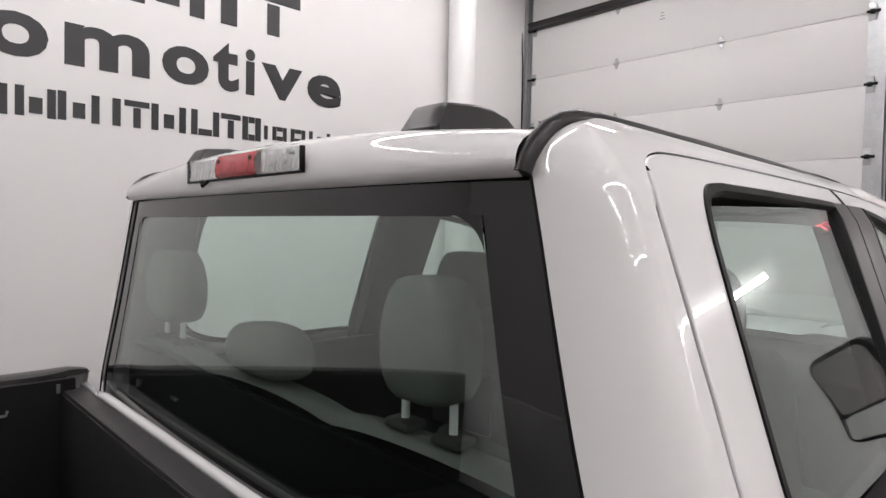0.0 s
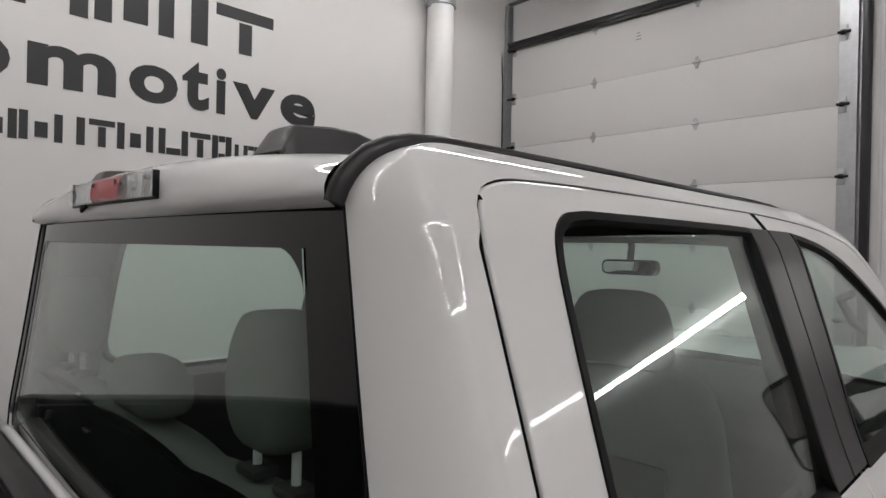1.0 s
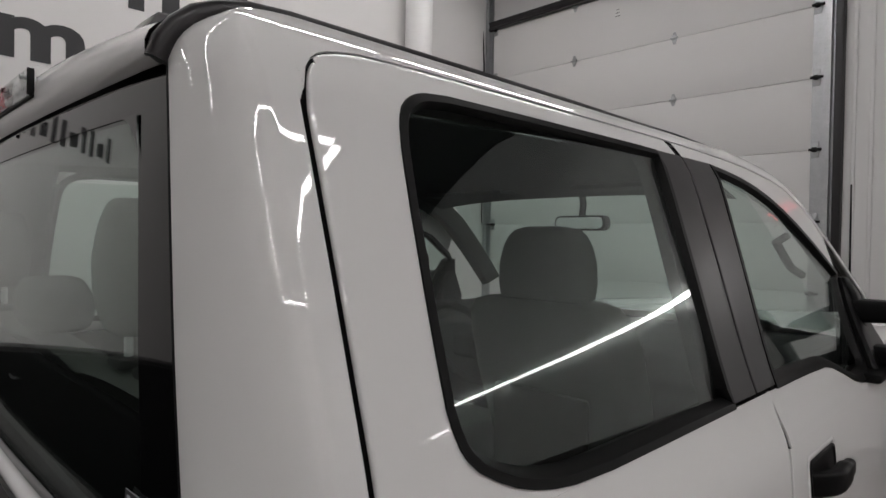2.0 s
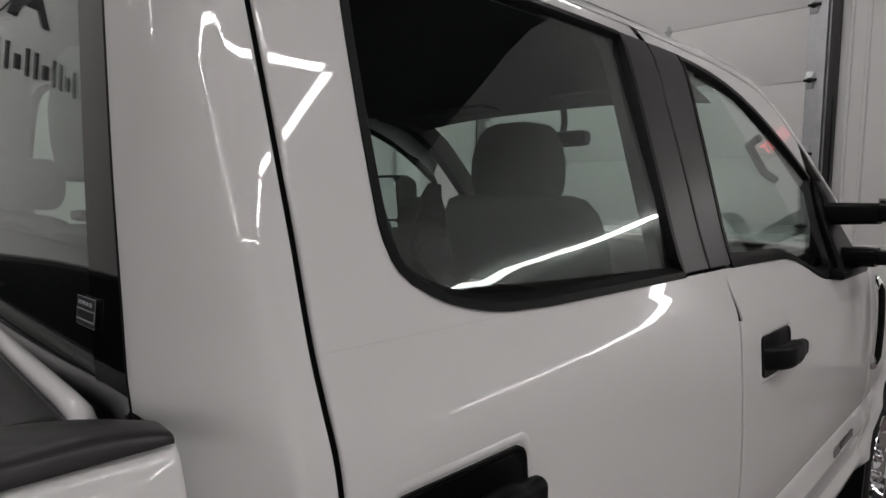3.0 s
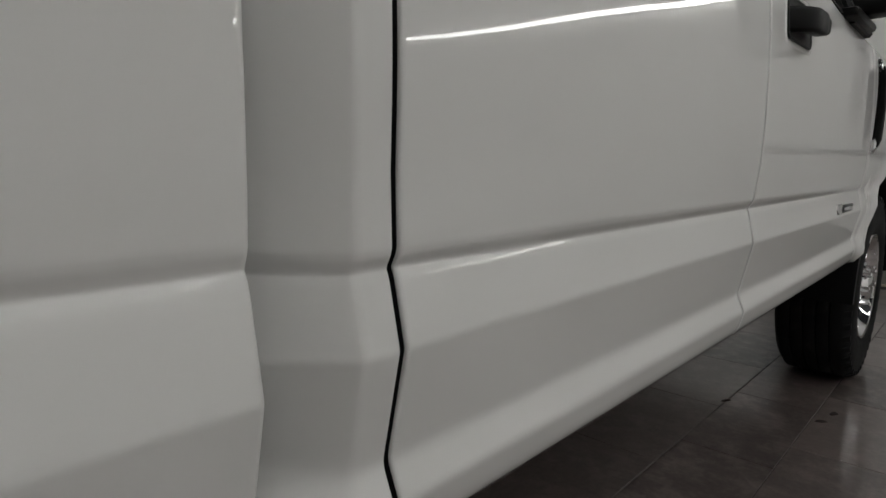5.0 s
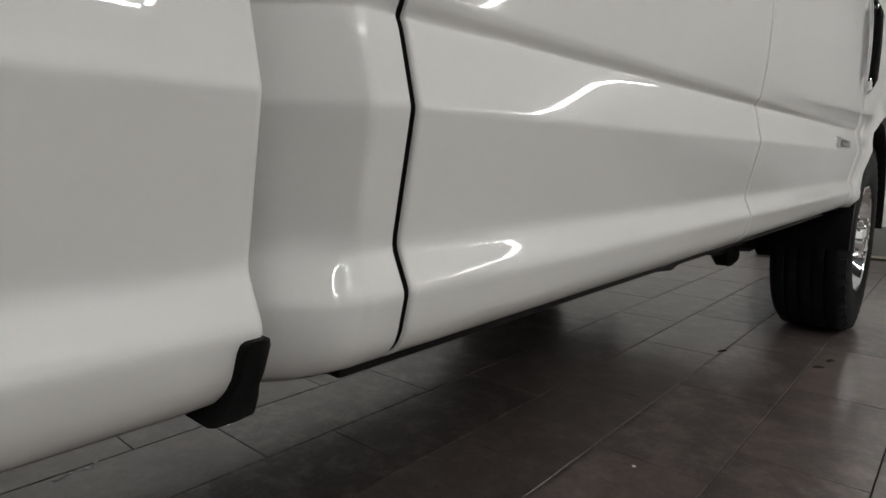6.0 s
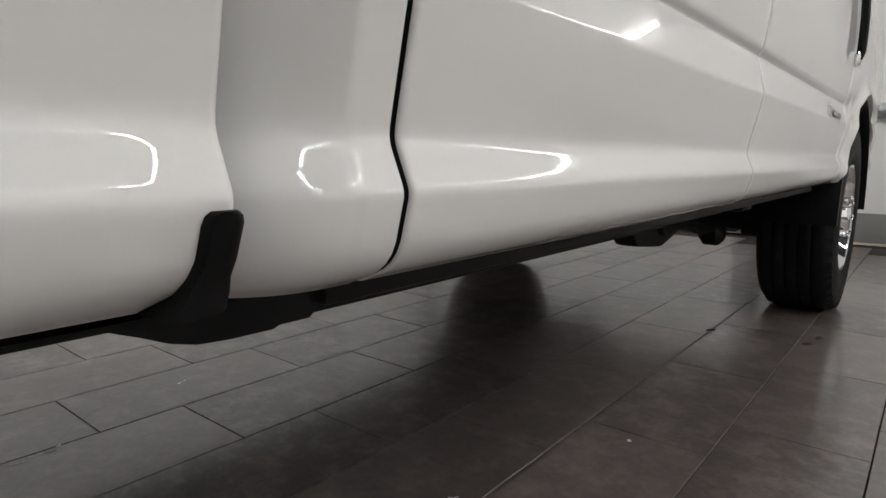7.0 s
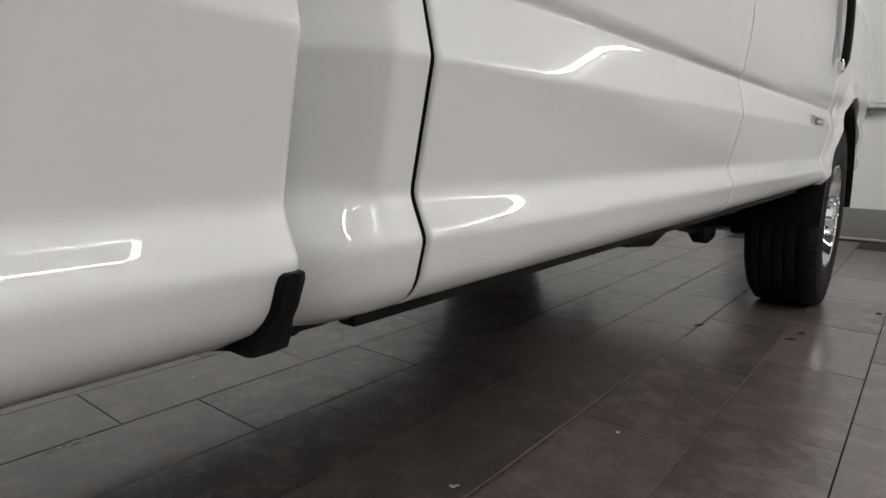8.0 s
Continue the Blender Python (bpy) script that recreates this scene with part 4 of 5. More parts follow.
def brake_lamp():
    """High brake lamp: a red middle between two clear ends."""
    def lens(x0, x1):
        rows = []
        for x in spread(x0, x1, max(4, int((x1 - x0) / 0.004))):
            b = -3.0355 - 0.016 * (1 - (x / 0.684) ** 2)
            wave = 0.0009 * math.sin(x * 2 * math.pi / 0.012)
            rows.append([(x, b + 0.03, 2.026), (x, b + 0.014, 2.0275), (x, b + 0.004, 2.024), (x, b - 0.002 + wave, 2.014), (x, b - 0.004 + wave, 2.000), (x, b - 0.003 + wave, 1.987), (x, b + 0.002, 1.981), (x, b + 0.018, 1.979)])
        return sheet(rows)

    lamp = part("brake_lamp", lens(-0.058, 0.108), M_RED, truck, "red and clear high brake lamp")
    part("clear_lens", lens(0.1085, 0.252), M_CLEAR, lamp, "clear cargo lamp lens")
    part("clear_lens", lens(-0.212, -0.0585), M_CLEAR, lamp, "clear cargo lamp lens")
    for x0, x1 in ((0.112, 0.248), (-0.208, -0.062)):
        rows = []
        for x in spread(x0, x1, 40):
            b = -3.0355 - 0.016 * (1 - (x / 0.684) ** 2)
            wv = 0.0025 * (1 if int((x - x0) / 0.0085) % 2 else -1)
            rows.append([(x, b + 0.010 + wv, 2.022), (x, b + 0.012 + wv, 2.0), (x, b + 0.010 + wv, 1.985)])
        part("reflector", sheet(rows), M_REFL, lamp)
    bez = block(0.2525, 0.2560, -3.0500, -3.0400, 1.980, 2.021, 0.001)
    part("bezel", bez, M_BLACK, lamp)
    part("bezel", block(-0.2155, -0.2125, -3.046, -3.03, 1.980, 2.026, 0.001), M_BLACK, lamp)
    part("lower_bezel", block(-0.215, 0.257, -3.047, -3.024, 1.9765, 1.981, 0.002), M_BLACK, lamp)
    for x in (-0.04, 0.09, 0.225):
        b = -3.0355 - 0.016 * (1 - (x / 0.684) ** 2)
        part("screw", tube([(x, b + 0.006, 2.012), (x, b - 0.0045, 2.012)], 0.0042, 10), M_FRAME if x < 0.1 else M_STEEL, lamp)
    for x in (0.15, 0.195):
        b = -3.0355 - 0.016 * (1 - (x / 0.684) ** 2)
        part("bulb", tube([(x, b + 0.0075, 2.004), (x, b + 0.002, 2.004)], 0.009, 12), M_SIGNW, lamp)
    part("wire_clip", tube([(-0.135, -3.048, 1.977), (-0.12, -3.052, 1.968), (-0.105, -3.048, 1.977)], 0.004, 8), M_BLACK, lamp)
    return lamp


def roof_pod(x):
    """Smoked roof marker: a wedge with crisp edges, a leaning rear face and a nose that falls off to the front."""
    rows = []
    for t, w, h in ((0.0, 0.046, 0.004), (0.02, 0.046, 0.010), (0.10, 0.043, 0.037), (0.125, 0.042, 0.0415), (0.40, 0.042, 0.0430), (0.62, 0.040, 0.039), (0.80, 0.037, 0.029), (0.93, 0.031, 0.014), (1.0, 0.024, 0.003)):
        y = -2.968 + 0.21 * t
        z0 = 2.034 + 0.014 * t
        rows.append([(x - w - 0.002, y, z0 - 0.006), (x - w, y, z0 + h * 0.12), (x - w * 0.88, y, z0 + h * 0.90), (x - w * 0.80, y, z0 + h * 0.98), (x - w * 0.3, y, z0 + h), (x + w * 0.3, y, z0 + h), (x + w * 0.80, y, z0 + h * 0.98), (x + w * 0.88, y, z0 + h * 0.90), (x + w, y, z0 + h * 0.12), (x + w + 0.002, y, z0 - 0.006)])
    p = part("roof_pod", capped(rows), M_SATIN, truck, "smoked black roof marker pod", angle=28)
    rows = [[(x + a * (0.051 - 0.014 * abs(t * 2 - 1) ** 4), -2.975 + 0.226 * t, 2.031 + 0.015 * t + (0.0035 if abs(a) < 0.99 else -0.004)) for a in (-1, -0.93, 0, 0.93, 1)] for t in spread(0, 1, 9)]
    part("gasket", sheet(rows), M_RUBBER, p)
    return p


def fender(s):
    """Front wing with its wheel arch, from the door gap to the nose."""
    R, CZ = 0.525, 0.425
    def arch(y):
        return max(0.590, CZ + math.sqrt(max(0.0, R * R - y * y)))
    ys = [-0.6295, -0.60, -0.57, -0.545, -0.535] + [-R * math.cos(radians(a)) for a in range(4, 177, 6)] + [0.535, 0.56, 0.62, 0.72, 0.80, 0.87]
    rows = []
    for y in ys:
        lo = arch(y)
        top = 1.366 - 0.02 * max(0, (y + 0.6))
        row = []
        for t in spread(0, 1, 34):
            z = lo + (top - lo) * t
            near = max(0.0, 1 - (math.hypot(y, z - CZ) - R) / 0.09) if math.hypot(y, z - CZ) >= R else 1
            row.append(Vector((side_x(y, z) + 0.018 * near**2 * (1 if abs(y) < 0.66 else 0), y, z)))
        over = [Vector((side_x(y, top) - 0.012, y, top + 0.012)), Vector((side_x(y, top) - 0.04, y, top + 0.020)), Vector((side_x(y, top) - 0.11, y, top + 0.024))]
        tuck = 0.05 if abs(y) < R - 0.002 else 0.012
        inn = [row[0] + Vector((-tuck, 0, 0.0)), row[0] + Vector((-0.006, 0, -0.002))]
        rows.append(inn + row + over)
    rows[0] = [p + Vector((-0.004, 0, 0)) for p in rows[0]]
    f = part("fender", flip(sheet(rows), s), M_PAINT, truck, "glossy white front wing", angle=50)
    rows = []
    for a in range(0, 181, 5):
        c, q = math.cos(radians(180 - a)), math.sin(radians(180 - a))
        rows.append([(0.60, R * c, CZ + R * q), (0.985, R * c, CZ + R * q), (1.012, (R - 0.002) * c, CZ + (R - 0.002) * q), (1.014, (R - 0.022) * c, CZ + (R - 0.022) * q), (0.99, (R - 0.03) * c, CZ + (R - 0.03) * q), (0.60, (R - 0.03) * c, CZ + (R - 0.03) * q)])
    part("arch_liner", flip(sheet(rows), s), M_BLACK, f, "black wheel arch liner")
    # tall chrome vent behind the wheel
    vy = lerp_table([1.0, 1.06, 1.2, 1.30, 1.335], [-0.600, -0.580, -0.545, -0.535, -0.54])
    pts = [(side_x(vy(z), z) + 0.003, vy(z), z) for z in spread(1.0, 1.335, 14)]
    v = part("vent", flip(tube(pts, [0.010] + [0.021] * 12 + [0.010], 10), s), M_CHROME, f, "tall chrome-edged side vent")
    pts = [(side_x(vy(z), z) + 0.016, vy(z) - 0.006, z) for z in spread(1.02, 1.31, 12)]
    part("vent_insert", flip(tube(pts, [0.006] + [0.0145] * 10 + [0.006], 10), s), M_BLACK, v, "black insert")
    return f


def bed():
    """The cargo bed: two sides, front wall, floor, tailgate, liner and caps."""
    b = new("cargo_bed")
    b.parent = truck
    tagged(b, "white cargo bed with a black liner")
    F, REAR = -3.051, -5.12
    zs_b = [0.593, 0.599, 0.609, 0.622, 0.654, 0.688, 0.694, 0.797, 0.866, 0.875, 0.8805, 0.8845, 0.8885, 0.896, 0.903, 0.96, 1.10, 1.25, 1.346, 1.394, 1.418, 1.429, 1.436, 1.45]
    xs_b = [0.975, 0.999, 1.012, 1.0205, 1.0305, 1.0155, 1.0163, 1.0385, 1.0250, 1.0228, 1.0205, 1.0178, 1.0192, 1.0226, 1.0242, 1.026, 1.0265, 1.0210, 1.0095, 0.9980, 0.988, 0.979, 0.966, 0.94]
    prof = faceted(zs_b, xs_b, lerp_table(zs_b[14:], xs_b[14:]), 0.018)
    R, CZ, CY = 0.53, 0.425, -4.06
    for s in (1, -1):
        rows = []
        zs = [z + 0.018 * max(0.0, min(1.0, (z - 0.80) / 0.04, (1.02 - z) / 0.1)) for z in FINE_Z if z < 1.40] + [1.40, 1.41, 1.418, 1.424, 1.429, 1.433, 1.436]
        ys = spread(F, -3.50, 12) + [CY + R * math.cos(radians(a)) for a in range(6, 175, 8)] + [-4.62, -4.75, -4.9, REAR]
        for y in ys:
            lo = CZ + math.sqrt(max(0, R * R - (y - CY) ** 2)) if abs(y - CY) < R else 0.594
            row = [Vector((prof(max(z, lo)), y, max(z, lo))) for z in zs]
            rows.append(row)
        front = rows[0]
        extra = [[p + Vector((-0.03, 0.0, 0)) for p in front], [p + Vector((-0.004, 0.0, 0)) for p in front], [p + Vector((-0.0012, -0.0018, 0)) for p in front], [p + Vector((0, -0.006, 0)) for p in front]]
        side = part("bed_side", flip(sheet(extra + rows[1:]), s), M_PAINT, b, "glossy white bed side", angle=50)
        # black cap along the top with a cut-off front end
        sec = [(0.983, 1.4335), (0.9815, 1.442), (0.974, 1.449), (0.958, 1.4525), (0.905, 1.4535), (0.888, 1.449), (0.884, 1.43), (0.90, 1.427), (0.96, 1.4345)]
        rows = []
        for y, drop, slim in ((F - 0.004, 1.0, 0.42), (F - 0.012, 0.75, 0.44), (F - 0.035, 0.3, 0.50), (F - 0.06, 0.0, 0.62), (F - 0.09, 0.0, 0.82), (F - 0.12, 0.0, 0.95), (F - 0.15, 0.0, 1.0), (-3.6, 0, 1), (-4.2, 0, 1), (REAR + 0.02, 0, 1)):
            rows.append([(0.983 - (0.983 - x) * slim, y, 1.436 + (z - 1.436) * (1 - 0.72 * drop) if z > 1.436 else z) for x, z in sec])
        part("rail_cap", flip(capped(rows), s), M_SATIN, b, "black plastic bed rail cap", angle=40)
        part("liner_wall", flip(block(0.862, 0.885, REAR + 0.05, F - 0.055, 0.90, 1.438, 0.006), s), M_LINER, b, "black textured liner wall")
        part("cap_bolt", flip(tube([(0.8605, F - 0.10, 1.40), (0.8605, F - 0.10, 1.425)], 0.005, 8), s), M_STEEL, b)
        part("tie_hook", flip(tube([(0.86, F - 0.22, 1.37), (0.845, F - 0.225, 1.363), (0.86, F - 0.24, 1.358)], 0.004, 8), s), M_STEEL, b)
        # rubber corner guard low on the front edge
        rows = []
        for z, y0, y1 in ((0.648, -3.065, -3.051), (0.646, -3.068, -3.0475), (0.641, -3.0695, -3.046), (0.622, -3.0705, -3.047), (0.612, -3.073, -3.047), (0.603, -3.077, -3.047), (0.594, -3.084, -3.05)):
            x = prof(max(z, 0.610)) + 0.006
            rows.append([(x - 0.10, y0, z), (x - 0.004, y0, z), (x, y0 + 0.003, z), (x + 0.0005, (y0 + y1) / 2, z), (x - 0.002, y1 - 0.004, z), (x - 0.006, y1, z), (x - 0.10, y1, z)])
        part("corner_guard", flip(capped(rows), s), M_RUBBER, b, "black rubber corner guard", angle=40)
        ar = [[(0.62, CY + R * math.cos(radians(a)), CZ + R * math.sin(radians(a))), (1.0, CY + R * math.cos(radians(a)), CZ + R * math.sin(radians(a)))] for a in range(0, 181, 10)]
        part("arch_liner", flip(sheet(ar), s), M_BLACK, b)
    # front wall: painted outer panel with a rounded top flange, liner inside
    part("front_panel", block(-0.955, 0.955, F - 0.016, F - 0.006, 0.60, 1.398, 0.003), M_PAINT, b, "white bed front panel")
    path = [(-0.80, F - 0.013, 1.352), (-0.788, F - 0.013, 1.385), (-0.765, F - 0.013, 1.398), (-0.72, F - 0.013, 1.401)] + [(x, F - 0.013, 1.401) for x in spread(-0.6, 0.6, 9)] + [(0.72, F - 0.013, 1.401), (0.765, F - 0.013, 1.398), (0.788, F - 0.013, 1.385), (0.80, F - 0.013, 1.352)]
    part("top_flange", tube(path, 0.0125, 12), M_PAINT, b, "rounded white front flange")
    for s in (1, -1):
        part("corner_plate", flip(block(0.79, 0.945, F - 0.028, F - 0.005, 1.31, 1.404, 0.008, 3), s), M_STEEL, b, "bare metal corner plate")
        for z in (1.345, 1.375):
            part("plate_bolt", flip(tube([(0.862, F - 0.004, z), (0.862, F + 0.003, z)], 0.007, 8), s), M_STEEL, b)
    # top edge in the paler, lit liner colour; the face sheet stays plain
    part("liner_front", block(-0.884, 0.884, F - 0.088, F - 0.030, 0.90, 1.404, 0.007), M_LINER_LIT, b, "black textured liner at the front wall")
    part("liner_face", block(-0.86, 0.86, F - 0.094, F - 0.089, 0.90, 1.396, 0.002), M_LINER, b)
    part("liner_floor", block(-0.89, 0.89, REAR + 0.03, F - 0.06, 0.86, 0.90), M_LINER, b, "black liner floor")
    part("tailgate", block(-0.93, 0.93, REAR - 0.03, REAR + 0.025, 0.72, 1.43, 0.012), M_PAINT, b, "white tailgate")
    return b


def wheel(y, s):
    """Ribbed tyre on a bright steel-look wheel with round holes and lug nuts."""
    w = new("wheel")
    w.parent = truck
    tagged(w, "dark truck tyre on a bright polished wheel")
    XO, RT = 1.002, 0.418
    at = (0, y, RT)
    prof = [(0.235, XO - 0.022), (0.25, XO - 0.010), (0.29, XO - 0.001), (0.335, XO), (0.372, XO - 0.004), (0.398, XO - 0.014), (0.411, XO - 0.030)]
    x = XO - 0.036
    for j in range(5):
        prof += [(0.4165, x), (0.418, x - 0.004), (0.418, x - 0.036), (0.4165, x - 0.039), (0.406, x - 0.041), (0.406, x - 0.047)]
        x -= 0.048
    prof += [(0.411, XO - 0.27), (0.39, XO - 0.288), (0.33, XO - 0.296), (0.25, XO - 0.285), (0.235, XO - 0.27)]
    t = part("tyre", flip(lathe(prof, at, 72), s), M_TYRE, w, "dark ribbed tyre", angle=40)
    # tread blocks at the shoulder
    bm = bmesh.new()
    for i in range(44):
        a = 2 * math.pi * i / 44
        lug = block(XO - 0.031, XO - 0.006, -0.012, 0.012, 0.396, 0.416, 0.0)
        rot = Matrix.Rotation(a, 4, "X")
        for v in lug.verts:
            if v.co.x > XO - 0.02:
                v.co.z -= 0.014
            v.co = rot @ v.co + Vector((0, y, RT))
        join(bm, lug)
    tagged(part("shoulder_tread", flip(bm, s), M_TYRE, t, smooth=False), kind="stuff")
    rim_p = [(0.240, XO - 0.018), (0.236, XO - 0.008), (0.226, XO - 0.012), (0.216, XO - 0.040), (0.20, XO - 0.062), (0.19, XO - 0.064)]
    rm = part("rim", flip(lathe(rim_p, at, 64), s), M_CHROME, w, "bright polished rim")
    n = 64
    rows = []
    for r, xx in ((0.192, -0.062), (0.175, -0.050), (0.165, -0.046), (0.125, -0.046), (0.115, -0.042), (0.105, -0.030), (0.078, -0.024), (0.07, -0.012), (0.05, 0.002), (0.0, 0.006)):
        rows.append([(XO + xx, y + r * math.cos(2 * math.pi * i / n), RT + r * math.sin(2 * math.pi * i / n)) for i in range(n)])
    bm = sheet(rows, close=True)
    bmesh.ops.remove_doubles(bm, verts=bm.verts[:], dist=0.0002)
    part("disc", flip(bm, s), M_CHROME, rm)
    for i in range(8):
        a = 2 * math.pi * (i + 0.5) / 8
        cy, cz = y + 0.146 * math.cos(a), RT + 0.146 * math.sin(a)
        hole = tube([(XO - 0.052, cy, cz), (XO - 0.043, cy, cz)], 0.027, 14)
        part("hole", flip(hole, s), M_DARK, rm)
        a = 2 * math.pi * i / 8
        cy, cz = y + 0.084 * math.cos(a), RT + 0.084 * math.sin(a)
        part("lug_nut", flip(tube([(XO - 0.03, cy, cz), (XO + 0.004, cy, cz), (XO + 0.008, cy, cz)], [0.012, 0.012, 0.007], 6), s), M_CHROME, rm)
    return w


def tow_mirror(s):
    """Black towing mirror on two arms."""
    m = new("tow_mirror")
    m.parent = truck
    tagged(m, "black towing mirror on twin arms")
    sail = [(-1.065, 1.372), (-1.02, 1.60), (-0.985, 1.672), (-0.93, 1.63), (-0.80, 1.47), (-0.78, 1.372)]
    rows = []
    for dx, g in ((-0.02, 1.0), (0.012, 1.0), (0.022, 0.92)):
        c = (-0.94, 1.48)
        rows.append([(side_x(y, z) + dx, c[0] + (y - c[0]) * g, c[1] + (z - c[1]) * g) for y, z in sail])
    part("sail", flip(capped(rows), s), M_BLACK, m)
    part("base", flip(block(0.93, 1.035, -1.15, -0.83, 1.376, 1.405, 0.012), s), M_BLACK, m)
    # telescoping arms: a flat-topped sleeve with a slimmer box sliding in it
    for z0, z1 in ((1.530, 1.604), (1.398, 1.464)):
        sleeve = prism(rounded(-0.992, -0.898, z0, z1, 0.014, 3), "x", 0.90, 1.075)
        for v in sleeve.verts:
            if v.co.x > 1.0 and v.co.z < (z0 + z1) / 2:
                v.co.z += 0.010
        arm = part("arm", flip(sleeve, s), M_BLACK, m, angle=40)
        part("slider", flip(prism(rounded(-0.984, -0.906, z0 + 0.017, z1 - 0.006, 0.010, 3), "x", 1.07, 1.16), s), M_BLACK, arm, angle=40)
    post = []
    for z, x0, x1, y0, y1 in ((1.398, 0.895, 0.985, -1.005, -0.88), (1.43, 0.895, 0.978, -0.998, -0.885), (1.50, 0.893, 0.962, -0.985, -0.895), (1.57, 0.890, 0.955, -0.983, -0.897), (1.625, 0.882, 0.935, -0.985, -0.90), (1.672, 0.872, 0.905, -0.985, -0.915)):
        post.append([(u, v, z) for u, v in rounded(x0, x1, y0, y1, 0.014, 3)])
    part("post", flip(capped(post), s), M_BLACK, m, angle=50)
    head = []
    for y, g in ((-0.985, 0.93), (-0.975, 1.0), (-0.90, 1.0), (-0.85, 0.9), (-0.825, 0.62)):
        head.append([(1.255 + (u - 1.255) * g, y, 1.53 + (v - 1.53) * g) for u, v in rounded(1.135, 1.375, 1.335, 1.725, 0.05, 4)])
    hd = part("mirror_head", flip(capped(head), s), M_BLACK, m)
    plate = prism(rounded(1.152, 1.358, 1.475, 1.708, 0.03, 4), "y", -0.9885, -0.9855)
    for v in plate.verts:
        v.co.y -= 0.012 + 0.125 * (v.co.z - 1.59)
    part("mirror_glass", flip(plate, s), M_MIRROR, hd, "mirror glass tipped down")
    part("mirror_glass", flip(prism(rounded(1.152, 1.358, 1.352, 1.462, 0.025, 4), "y", -0.9885, -0.9855), s), M_MIRROR, hd, "small convex mirror glass")
    return m


def headrest(parent, x, y, z, w, h, posts=True):
    rows = []
    for t, g in ((0, 0.62), (0.05, 0.86), (0.15, 0.98), (0.3, 1.0), (0.55, 0.97), (0.75, 0.90), (0.88, 0.80), (0.96, 0.66), (1.0, 0.36)):
        d = 0.052 * (0.75 + 0.25 * math.sin(t * math.pi))
        rows.append([(x + u * g, y + v * (0.8 + 0.2 * g), z + h * t) for u, v in rounded(-w / 2, w / 2, -d, d, 0.04, 4)])
    hr = part("headrest", capped(rows), M_SEAT, parent, "grey cloth headrest", angle=60)
    if posts:
        for dx in (-0.0525, 0.0525):
            part("post", tube([(x + dx, y, z - 0.05), (x + dx, y, z + 0.02)], 0.0065, 10), M_REFL, hr, "bright metal post")
            part("guide", block(x + dx - 0.028, x + dx + 0.028, y - 0.022, y + 0.022, z - 0.058, z - 0.042, 0.006), M_TRIMG, hr)
    return hr


